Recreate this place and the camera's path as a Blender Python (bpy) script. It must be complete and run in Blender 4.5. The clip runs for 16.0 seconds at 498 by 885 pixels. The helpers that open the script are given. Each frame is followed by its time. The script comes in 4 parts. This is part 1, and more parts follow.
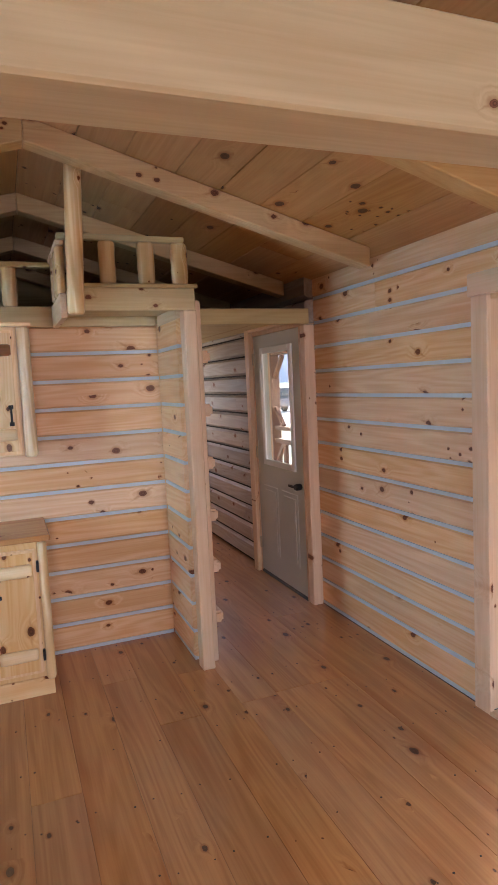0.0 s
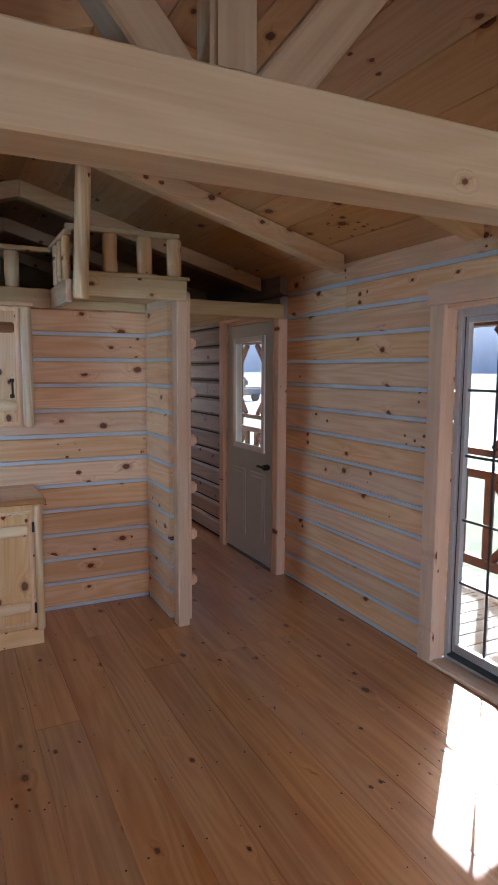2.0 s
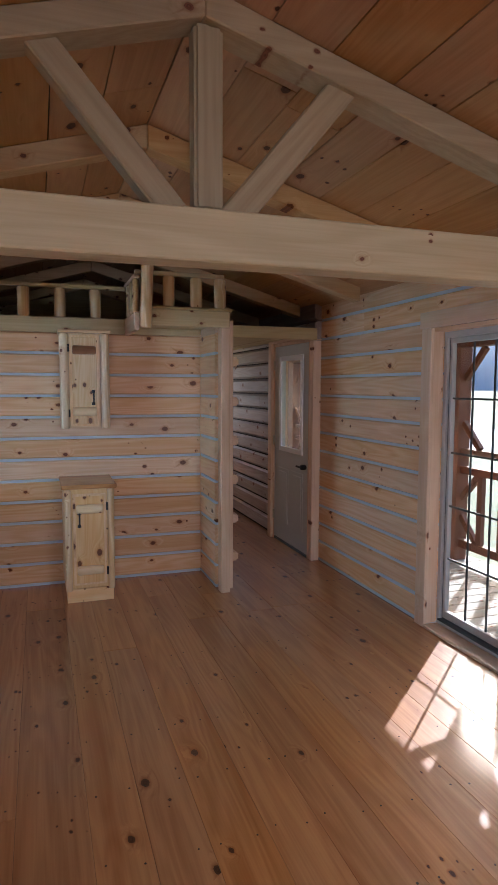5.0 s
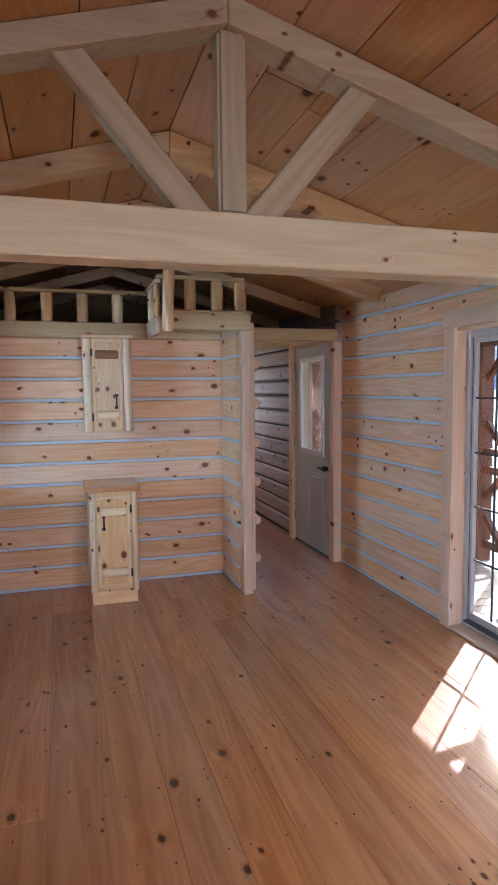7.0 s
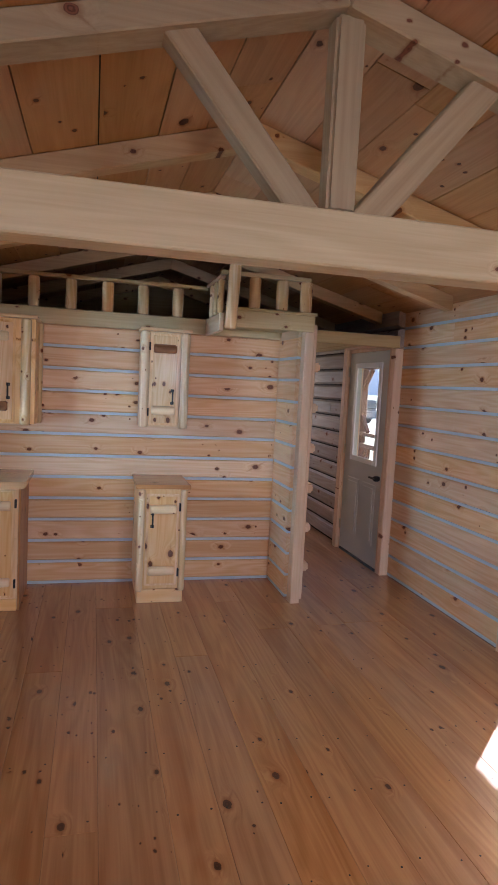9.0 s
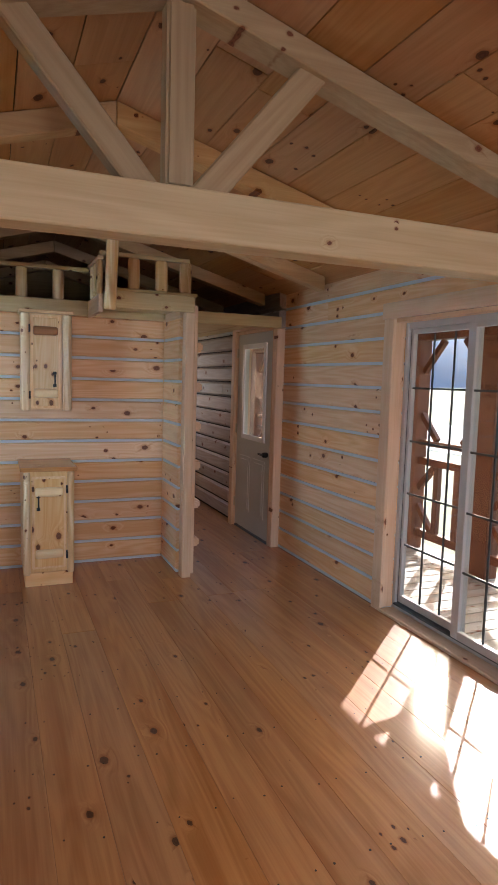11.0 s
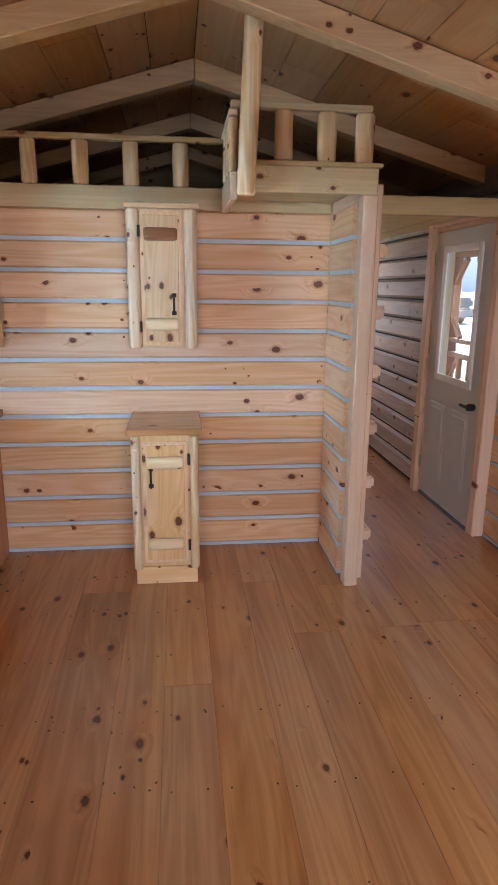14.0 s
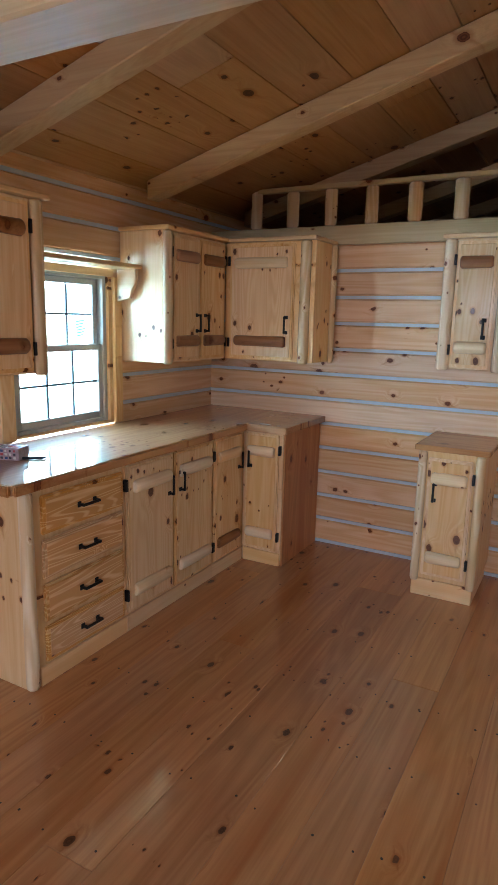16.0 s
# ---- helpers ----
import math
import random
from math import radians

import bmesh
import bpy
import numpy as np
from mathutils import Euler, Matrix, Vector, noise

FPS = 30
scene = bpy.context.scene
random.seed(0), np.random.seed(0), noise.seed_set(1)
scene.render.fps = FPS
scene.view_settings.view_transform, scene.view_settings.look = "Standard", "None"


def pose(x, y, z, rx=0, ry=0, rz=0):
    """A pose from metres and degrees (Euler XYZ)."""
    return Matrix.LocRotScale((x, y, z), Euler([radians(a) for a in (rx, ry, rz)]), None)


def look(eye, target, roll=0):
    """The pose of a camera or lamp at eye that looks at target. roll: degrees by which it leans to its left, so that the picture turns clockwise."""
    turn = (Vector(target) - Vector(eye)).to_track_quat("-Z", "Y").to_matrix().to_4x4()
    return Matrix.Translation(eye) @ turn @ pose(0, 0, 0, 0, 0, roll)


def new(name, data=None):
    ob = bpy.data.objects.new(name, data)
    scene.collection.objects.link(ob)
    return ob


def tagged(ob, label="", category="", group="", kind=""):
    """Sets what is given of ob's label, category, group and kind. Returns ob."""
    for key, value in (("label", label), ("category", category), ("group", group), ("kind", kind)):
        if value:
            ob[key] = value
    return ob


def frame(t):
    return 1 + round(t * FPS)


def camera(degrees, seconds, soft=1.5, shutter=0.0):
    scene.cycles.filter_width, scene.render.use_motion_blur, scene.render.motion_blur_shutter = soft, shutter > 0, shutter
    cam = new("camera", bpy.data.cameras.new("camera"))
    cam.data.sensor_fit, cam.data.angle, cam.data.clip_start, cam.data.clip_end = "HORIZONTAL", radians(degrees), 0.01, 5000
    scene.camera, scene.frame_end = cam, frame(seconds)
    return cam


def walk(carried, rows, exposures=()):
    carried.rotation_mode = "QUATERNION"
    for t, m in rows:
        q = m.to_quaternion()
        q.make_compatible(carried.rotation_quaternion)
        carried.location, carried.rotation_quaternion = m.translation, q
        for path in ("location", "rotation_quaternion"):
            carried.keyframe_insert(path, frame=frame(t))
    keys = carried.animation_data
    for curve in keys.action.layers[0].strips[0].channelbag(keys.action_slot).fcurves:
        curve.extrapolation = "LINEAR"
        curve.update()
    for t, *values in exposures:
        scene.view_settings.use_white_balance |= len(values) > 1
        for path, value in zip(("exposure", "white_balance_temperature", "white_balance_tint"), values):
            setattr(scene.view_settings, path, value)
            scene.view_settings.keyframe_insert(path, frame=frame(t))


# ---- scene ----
cam = camera(43.7, 16.0, soft=1.0)
PATH = [
    (0, (0.696, 0.47, 1.68), (1.424, 2.323, 1.486), -2.7),
    (0.5, (0.684, 0.48, 1.666), (1.47, 2.312, 1.507), -2.9),
    (1, (0.609, 0.443, 1.681), (1.338, 2.297, 1.508), -3.0),
    (1.5, (0.463, 0.311, 1.648), (1.236, 2.151, 1.501), -1.7),
    (2, (0.366, 0.165, 1.672), (1.24, 1.949, 1.44), 0.3),
    (2.5, (0.424, -0.045, 1.661), (1.274, 1.753, 1.447), 0.2),
    (3, (0.388, -0.178, 1.679), (1.031, 1.702, 1.451), -1.5),
    (3.2, (0.375, -0.227, 1.702), (0.981, 1.666, 1.477), -2.1),
    (5.3, (0.334, -0.856, 1.633), (0.987, 1.027, 1.46), 0.7),
    (5.5, (0.346, -0.89, 1.644), (1.025, 0.982, 1.46), 0.4),
    (6, (0.365, -0.906, 1.649), (1.023, 0.974, 1.467), -0.5),
    (6.5, (0.351, -0.874, 1.638), (0.974, 1.02, 1.476), -0.7),
    (7, (0.305, -0.788, 1.637), (0.886, 1.118, 1.467), -0.5),
    (7.5, (0.247, -0.697, 1.644), (0.777, 1.222, 1.454), 0.1),
    (8, (0.187, -0.632, 1.658), (0.69, 1.293, 1.454), 1.2),
    (8.5, (0.152, -0.611, 1.663), (0.65, 1.316, 1.461), 2.1),
    (9, (0.147, -0.606, 1.665), (0.637, 1.324, 1.486), 3.0),
    (9.5, (0.2, -0.673, 1.661), (0.694, 1.259, 1.501), 2.7),
    (10, (0.285, -0.794, 1.641), (0.9, 1.102, 1.484), 2.1),
    (10.2, (0.308, -0.831, 1.628), (0.96, 1.053, 1.463), 1.8),
    (12.3, (0.31, -0.296, 1.578), (1.191, 1.47, 1.256), 1.6),
    (12.5, (0.394, -0.126, 1.604), (1.284, 1.632, 1.258), 1.3),
    (13, (0.476, 0.155, 1.597), (1.227, 1.972, 1.234), -0.3),
    (13.5, (0.581, 0.479, 1.581), (1.027, 2.38, 1.147), -0.6),
    (14, (0.757, 0.704, 1.648), (0.979, 2.632, 1.163), 0.6),
    (14.5, (0.985, 0.826, 1.638), (0.83, 2.766, 1.178), 0.3),
    (15, (1.11, 0.725, 1.589), (0.637, 2.623, 1.173), -0.3),
    (15.5, (1.214, 0.532, 1.555), (0.401, 2.319, 1.175), 0.2),
    (16, (1.31, 0.477, 1.574), (0.367, 2.197, 1.186), 1.4),
]
EXPO = [(0, 2.65, 5930, 20), (0.5, 2.43, 5550, 19), (1.5, 2.15, 5300, 17), (2.5, 1.77, 5490, 19), (3, 1.85, 5850, 20), (5.5, 1.75, 5400, 17), (6, 1.85, 5490, 17), (7, 2.45, 5070, 17), (8, 2.57, 5100, 19), (9.5, 2.15, 5540, 19), (10, 2.05, 5400, 17), (12.5, 2.09, 8370, 34), (13, 2.07, 9030, 42), (13.5, 2.74, 7120, 31), (14.5, 2.79, 4910, 10), (15, 2.79, 4790, 9), (15.5, 2.65, 4840, 9), (16, 2.3, 5420, 13)]
walk(cam, [(t, look(eye, target, roll)) for t, eye, target, roll in PATH], EXPO)

# ---- world, sun, exposure ----
SUN_EL, SUN_AZ = 30.5, 48.0      # degrees: height, and turn from +y towards +x
world = bpy.data.worlds.new("world")
scene.world = world
world.use_nodes = True
wn = world.node_tree
sky = wn.nodes.new("ShaderNodeTexSky")
sky.sky_type, sky.sun_disc = "NISHITA", False
sky.dust_density, sky.air_density = 5.0, 1.3
sky.sun_elevation, sky.sun_rotation = radians(SUN_EL), radians(SUN_AZ)
wn.links.new(sky.outputs[0], wn.nodes["Background"].inputs[0])
wn.nodes["Background"].inputs[1].default_value = 0.15
sun_data = bpy.data.lights.new("sun", "SUN")
sun_data.energy, sun_data.angle, sun_data.color = 2.0, radians(0.4), (1.0, 0.93, 0.82)
sun = new("sun", sun_data)
sun.matrix_world = look((math.sin(radians(SUN_AZ)) * 20, math.cos(radians(SUN_AZ)) * 20, 20 * math.tan(radians(SUN_EL))), (0, 0, 0))


def fill_light(name, place, target, w, h, watts, colour):
    """Area lamp at an added, unseen opening, in place of daylight from there."""
    d = bpy.data.lights.new(name, "AREA")
    d.shape, d.size, d.size_y, d.energy, d.color = "RECTANGLE", w, h, watts, colour
    new(name, d).matrix_world = look(place, target)


# Front windows are unseen and added; these lamps give the light from behind
fill_light("front_fill_light_1", (-0.2, -3.08, 2.06), (0.1, 4.0, 0.8), 0.9, 0.7, 15, (0.95, 0.97, 1.0))
fill_light("front_fill_light_2", (1.9, -3.08, 2.06), (2.2, 4.0, 0.6), 0.9, 0.7, 25, (0.95, 0.97, 1.0))
# Lamp added to brighten the hall; no window is known there
fill_light("hall_fill_light", (2.25, 7.72, 1.6), (2.3, 5.0, 0.9), 0.6, 0.8, 0.7, (0.85, 0.93, 1.0))


# ---- materials ----
class Nodes:
    def __init__(self, name):
        self.mat = bpy.data.materials.new(name)
        self.mat.use_nodes = True
        self.t = self.mat.node_tree
        self.bsdf = self.t.nodes["Principled BSDF"]

    def node(self, kind, **values):
        n = self.t.nodes.new(kind)
        for k, v in values.items():
            setattr(n, k, v)
        return n

    def plug(self, value, socket):
        if isinstance(value, bpy.types.NodeSocket):
            self.t.links.new(value, socket)
        else:
            socket.default_value = value

    def math(self, op, a, b=0.0, c=0.0):
        n = self.node("ShaderNodeMath", operation=op)
        for i, v in enumerate((a, b, c)):
            self.plug(v, n.inputs[i])
        return n.outputs[0]

    def vec(self, op, a, b):
        n = self.node("ShaderNodeVectorMath", operation=op)
        self.plug(a, n.inputs[0])
        self.plug(b, n.inputs[1])
        return n.outputs[0]

    def ramp(self, v, a, b, lo=0.0, hi=1.0):
        n = self.node("ShaderNodeMapRange", interpolation_type="SMOOTHSTEP")
        for i, q in enumerate((v, a, b, lo, hi)):
            self.plug(q, n.inputs[i])
        return n.outputs[0]

    def mix(self, f, a, b):
        n = self.node("ShaderNodeMix", data_type="RGBA")
        self.plug(f, n.inputs[0])
        self.plug(a, n.inputs[6])
        self.plug(b, n.inputs[7])
        return n.outputs[2]

    def noise(self, v, scale, detail=3.0, distortion=0.0, rough=0.5):
        n = self.node("ShaderNodeTexNoise")
        self.plug(v, n.inputs["Vector"])
        for k, q in (("Scale", scale), ("Detail", detail), ("Distortion", distortion), ("Roughness", rough)):
            n.inputs[k].default_value = q
        return n.outputs["Fac"]

    def node_out(self, kind, output, **values):
        n = self.node(kind)
        for k, v in values.items():
            self.plug(v, n.inputs[k])
        return n.outputs[output]

    def bump(self, height, strength, distance):
        n = self.node("ShaderNodeBump")
        n.inputs["Strength"].default_value, n.inputs["Distance"].default_value = strength, distance
        self.plug(height, n.inputs["Height"])
        self.t.links.new(n.outputs[0], self.bsdf.inputs["Normal"])


def rgb(c):
    return (*c, 1.0)


def wood(name, light, dark, axis="x", rough=0.5, coat=0.0, island=False, tone=0.2, knot_size=1.0, rings_amount=0.16, streak=0.55, knot_tone=1.0, hue=0.25, rare=0.45, cluster=0.52, coat_rough=0.12, fine_amount=0.5, contrast=1.0, depth=2, long=1.4, ring_count=75.0, coat_ior=1.5, spec=0.3):
    """Knotty pine, its grain along the object's own axis; each piece has its own offset and tone."""
    m = Nodes(name)
    coord = m.node("ShaderNodeTexCoord").outputs["Object"]
    rnd = m.node("ShaderNodeNewGeometry").outputs["Random Per Island"] if island else m.node("ShaderNodeObjectInfo").outputs["Random"]
    xyz = m.node("ShaderNodeSeparateXYZ")
    m.plug(coord, xyz.inputs[0])
    order = {"x": (0, 1, 2), "y": (1, 0, 2), "z": (2, 0, 1)}[axis]
    comb = m.node("ShaderNodeCombineXYZ")
    for i, k in enumerate(order):
        m.plug(m.math("ADD", xyz.outputs[k], m.math("MULTIPLY", rnd, (71.3, 37.7, 53.1)[i])), comb.inputs[i])
    p = comb.outputs[0]
    # knots: branches that run through the depth of the wood; single eyes, and clusters of small ones
    flat = tuple(0.0 if i == depth else 1.0 for i in range(3))
    wave = m.vec("MULTIPLY", m.vec("SUBTRACT", m.node_out("ShaderNodeTexNoise", "Color", Vector=p, Scale=60.0, Detail=2.0), (0.5, 0.5, 0.5)), (0.012, 0.009, 0.009))

    def knot_field(along, across, least, most, keep, seed):
        scale = tuple(0.35 if i == depth else (along if i == 0 else across) for i in range(3))
        inv = tuple(f / q for f, q in zip(flat, scale))
        at = m.vec("ADD", m.vec("MULTIPLY", m.vec("ADD", p, wave), scale), (seed, seed * 1.7, seed * 0.6))
        vor = m.node("ShaderNodeTexVoronoi")
        vor.inputs["Scale"].default_value, vor.inputs["Randomness"].default_value = 1.0, 0.85
        m.plug(at, vor.inputs["Vector"])
        delta = m.vec("MULTIPLY", m.vec("SUBTRACT", at, vor.outputs["Position"]), inv)
        c = m.node("ShaderNodeSeparateColor")
        m.plug(vor.outputs["Color"], c.inputs[0])
        size = m.math("MULTIPLY", m.math("ADD", m.math("MULTIPLY", m.math("POWER", c.outputs[0], 1.6), most - least), least), knot_size)
        size = m.math("MULTIPLY", size, m.math("ADD", m.math("GREATER_THAN", c.outputs[1], keep), 0.001))
        return delta, size, c.outputs[2]

    def reach(delta, size, stretch):
        n = m.node("ShaderNodeVectorMath", operation="LENGTH")
        m.plug(m.vec("MULTIPLY", delta, stretch), n.inputs[0])
        return m.math("DIVIDE", n.outputs["Value"], size)

    along = (1.0 / long, 1.0, 1.0)
    e1, s1, tilt = knot_field(2.3, 6.5, 0.008, 0.021, rare, 0.0)
    e2, s2, _ = knot_field(11.0, 17.0, 0.004, 0.013, 0.5, 5.0)
    group = m.ramp(m.noise(m.vec("MULTIPLY", p, (5.0, 0.9, 0.9)), 1.0, 1.0), cluster, cluster + 0.04)
    q1 = reach(e1, s1, along)
    q2 = reach(e2, m.math("ADD", m.math("MULTIPLY", s2, group), 0.00001), along)
    q = m.math("MINIMUM", q1, q2)
    knot = m.ramp(q, 0.9, 1.05, 1.0, 0.0)
    halo = m.ramp(q, 0.9, 2.0, 1.0, 0.0)
    far = m.ramp(q1, 0.5, 5.0, 1.0, 0.0)
    # slanting tails of darker wood beside the eyes
    ex = m.node("ShaderNodeSeparateXYZ")
    m.plug(e1, ex.inputs[0])
    slope = m.math("MULTIPLY", m.math("SUBTRACT", tilt, 0.5), 1.3)
    side = m.math("ADD", m.math("ADD", ex.outputs[1], ex.outputs[2]), m.math("MULTIPLY", ex.outputs[0], slope))
    tail = m.math("ADD", m.math("ABSOLUTE", m.math("MULTIPLY", side, 1.25)), m.math("ABSOLUTE", m.math("MULTIPLY", ex.outputs[0], 0.28)))
    tail = m.math("MULTIPLY", m.ramp(m.math("DIVIDE", tail, s1), 0.4, 1.7, 1.0, 0.0), 0.6)
    # grain
    bent = m.vec("ADD", p, m.vec("MULTIPLY", (0.0, 0.05, 0.03), far))
    broad = m.noise(m.vec("MULTIPLY", bent, (0.4, 5.0, 5.0)), 1.0, 2.0)
    rings = m.math("ADD", m.math("MULTIPLY", m.math("SINE", m.math("MULTIPLY", broad, ring_count)), 0.5), 0.5)
    fine = m.noise(m.vec("MULTIPLY", bent, (3.0, 110.0, 110.0)), 1.0, 3.0)
    band = m.noise(m.vec("MULTIPLY", bent, (0.3, 14.0, 14.0)), 1.0, 2.0)
    patch = m.noise(m.vec("MULTIPLY", p, (0.8, 2.5, 2.5)), 1.0, 3.0)
    f = m.math("ADD", m.math("MULTIPLY", rings, rings_amount), m.math("ADD", m.math("MULTIPLY", fine, fine_amount), m.math("ADD", m.math("MULTIPLY", patch, 0.35), m.math("MULTIPLY", band, 0.85 - fine_amount))))
    col = m.mix(m.ramp(f, 0.71 - 0.25 / contrast, 0.71 + 0.25 / contrast), rgb(light), rgb(dark))
    red = (dark[0] * 0.95, dark[1] * 0.72, dark[2] * 0.6)
    col = m.mix(m.math("MULTIPLY", m.ramp(m.noise(m.vec("MULTIPLY", p, (0.4, 9.0, 9.0)), 1.0, 1.0), 0.52, 0.72), streak), col, rgb(red))
    col = m.mix(m.math("MAXIMUM", m.math("MULTIPLY", halo, 0.62), tail), col, rgb((dark[0] * 0.66, dark[1] * 0.42, dark[2] * 0.26)))
    ring2 = m.math("ADD", m.math("MULTIPLY", m.math("SINE", m.math("MULTIPLY", q, 11.0)), 0.5), 0.5)
    kc = m.mix(ring2, rgb(tuple(v * knot_tone for v in (0.09, 0.018, 0.005))), rgb(tuple(v * knot_tone for v in (0.20, 0.06, 0.022))))
    col = m.mix(m.math("MULTIPLY", knot, 0.93), col, kc)
    hsv = m.node("ShaderNodeHueSaturation")
    m.plug(m.math("ADD", m.math("MULTIPLY", m.math("FRACT", m.math("MULTIPLY", rnd, 7.31)), tone), 1.0 - tone / 2), hsv.inputs["Value"])
    m.plug(m.math("ADD", m.math("MULTIPLY", m.math("FRACT", m.math("MULTIPLY", rnd, 13.7)), hue), 1.04 - hue / 2), hsv.inputs["Saturation"])
    m.plug(col, hsv.inputs["Color"])
    m.plug(hsv.outputs[0], m.bsdf.inputs["Base Color"])
    m.plug(m.math("ADD", m.math("MULTIPLY", patch, 0.16), rough - 0.08), m.bsdf.inputs["Roughness"])
    m.bsdf.inputs["Coat Weight"].default_value = coat
    m.bsdf.inputs["Specular IOR Level"].default_value = spec
    m.bsdf.inputs["Coat IOR"].default_value = coat_ior
    m.bsdf.inputs["Coat Roughness"].default_value = coat_rough
    m.bump(m.math("ADD", m.math("MULTIPLY", fine, 0.6), m.math("MULTIPLY", knot, -0.7)), 0.25, 0.002)
    return m.mat


def plain(name, colour, rough=0.5, metal=0.0, vary=0.12, scale=14.0, bumps=0.1, trans=0.0):
    m = Nodes(name)
    coord = m.node("ShaderNodeTexCoord").outputs["Object"]
    n = m.noise(coord, scale, 4.0)
    dark = tuple(v * (1 - vary) for v in colour)
    lite = tuple(min(1, v * (1 + vary)) for v in colour)
    m.plug(m.mix(n, rgb(dark), rgb(lite)), m.bsdf.inputs["Base Color"])
    m.plug(m.math("ADD", m.math("MULTIPLY", n, 0.15), rough - 0.07), m.bsdf.inputs["Roughness"])
    m.bsdf.inputs["Metallic"].default_value = metal
    m.bump(m.noise(coord, scale * 9, 3.0), bumps, 0.002)
    return m.mat


def glass_pane(name, gloss):
    m = Nodes(name)
    out = m.t.nodes["Material Output"]
    tr, gl, mx = m.node("ShaderNodeBsdfTransparent"), m.node("ShaderNodeBsdfGlossy"), m.node("ShaderNodeMixShader")
    tr.inputs[0].default_value = (0.93, 0.96, 0.95, 1)
    gl.inputs["Roughness"].default_value = 0.02
    mx.inputs[0].default_value = gloss
    m.t.links.new(tr.outputs[0], mx.inputs[1])
    m.t.links.new(gl.outputs[0], mx.inputs[2])
    m.t.links.new(mx.outputs[0], out.inputs[0])
    return m.mat


PINE, PINE_D = (0.87, 0.615, 0.39), (0.72, 0.415, 0.215)
LOG = wood("wall_log_pine", PINE, PINE_D, "x", rough=0.5, knot_size=1.05, rare=0.58, cluster=0.64, knot_tone=0.9, contrast=0.7, streak=0.18, tone=0.16, rings_amount=0.22, depth=1)
# Hall logs: greyer pine, its colour also darkened for the dim hall
HALLLOG = wood("hall_log_pine", (0.44, 0.37, 0.31), (0.32, 0.25, 0.20), "x", rough=0.6, contrast=0.8, streak=0.2, rare=0.5, depth=1, cluster=0.64)
FLOORW = wood("floor_pine", (0.545, 0.275, 0.115), (0.345, 0.142, 0.052), "x", rough=0.36, knot_tone=0.35, knot_size=0.85, hue=0.1, rings_amount=0.14, fine_amount=0.34, rare=0.66, coat=1.0, coat_rough=0.13, tone=0.22, streak=0.5, cluster=0.63, contrast=0.85, coat_ior=1.6, spec=0.3, long=1.6)
CEILW = wood("ceiling_pine", (0.51, 0.295, 0.14), (0.37, 0.19, 0.08), "y", rough=0.55, island=True, tone=0.26, rare=0.72, cluster=0.63, contrast=0.6, streak=0.15, knot_size=1.1, long=1.7, knot_tone=0.4)
BEAMX = wood("beam_pine_x", (0.62, 0.495, 0.27), (0.49, 0.355, 0.17), "x", rough=0.55, rare=0.66, contrast=0.7, streak=0.15, cluster=0.66, depth=1, knot_size=0.8)
RAFTX = wood("rafter_pine_x", (0.62, 0.42, 0.215), (0.48, 0.29, 0.13), "x", rough=0.55, rare=0.5, depth=1, cluster=0.62, contrast=0.7, streak=0.2, knot_tone=0.7)
# Brown-yellow truss pine, darkened in colour because it stands against the light
BACKLITX = wood("backlit_truss_pine_x", (0.46, 0.345, 0.19), (0.34, 0.235, 0.115), "x", rough=0.6, contrast=0.7, streak=0.15, rare=0.66, cluster=0.66, depth=1, knot_size=0.8)
BACKLITZ = wood("backlit_truss_pine_z", (0.46, 0.35, 0.19), (0.35, 0.24, 0.115), "z", rough=0.6, contrast=0.7, streak=0.15, rare=0.66, cluster=0.66, knot_size=0.7)
BEAMZ = wood("post_pine_z", (0.78, 0.58, 0.405), (0.66, 0.435, 0.27), "z", rough=0.55, contrast=0.7, streak=0.15, rare=0.66, cluster=0.66, knot_size=0.7)
BEAMY = wood("board_pine_y", (0.78, 0.58, 0.405), (0.66, 0.435, 0.27), "y", rough=0.55, contrast=0.7, streak=0.15, rare=0.66, cluster=0.66, knot_size=0.7)
CABZ = wood("cabinet_pine_z", (0.88, 0.635, 0.355), (0.76, 0.47, 0.215), "z", rough=0.4, coat=0.15, knot_size=1.0, rare=0.5, cluster=0.55, contrast=0.8, streak=0.25, knot_tone=0.7, ring_count=130.0, rings_amount=0.25)
CABS = wood("cabinet_side_pine", (0.88, 0.635, 0.355), (0.76, 0.47, 0.215), "z", rough=0.4, coat=0.15, knot_size=0.95, depth=1, rare=0.5, cluster=0.58, contrast=0.8, streak=0.25, knot_tone=0.7)
CABX = wood("cabinet_pine_x", (0.88, 0.635, 0.355), (0.76, 0.47, 0.215), "x", rough=0.4, coat=0.15, contrast=0.6, streak=0.25, depth=1, rare=0.7, cluster=0.65, knot_size=0.7)
CABY = wood("cabinet_pine_y", (0.88, 0.635, 0.355), (0.76, 0.47, 0.215), "y", rough=0.4, coat=0.15, contrast=0.6, streak=0.25, rare=0.7, cluster=0.65, knot_size=0.7)
TOPX = wood("counter_pine_x", (0.52, 0.275, 0.115), (0.38, 0.175, 0.065), "x", rough=0.5, coat=1.0, coat_rough=0.04)
TOPY = wood("counter_pine_y", (0.52, 0.275, 0.115), (0.38, 0.175, 0.065), "y", rough=0.5, coat=1.0, coat_rough=0.04)
CEDAR = wood("cabinet_end_panel", (0.56, 0.25, 0.09), (0.40, 0.155, 0.05), "z", rough=0.4, coat=0.15, rare=0.3, cluster=0.55, depth=1, knot_size=1.1)
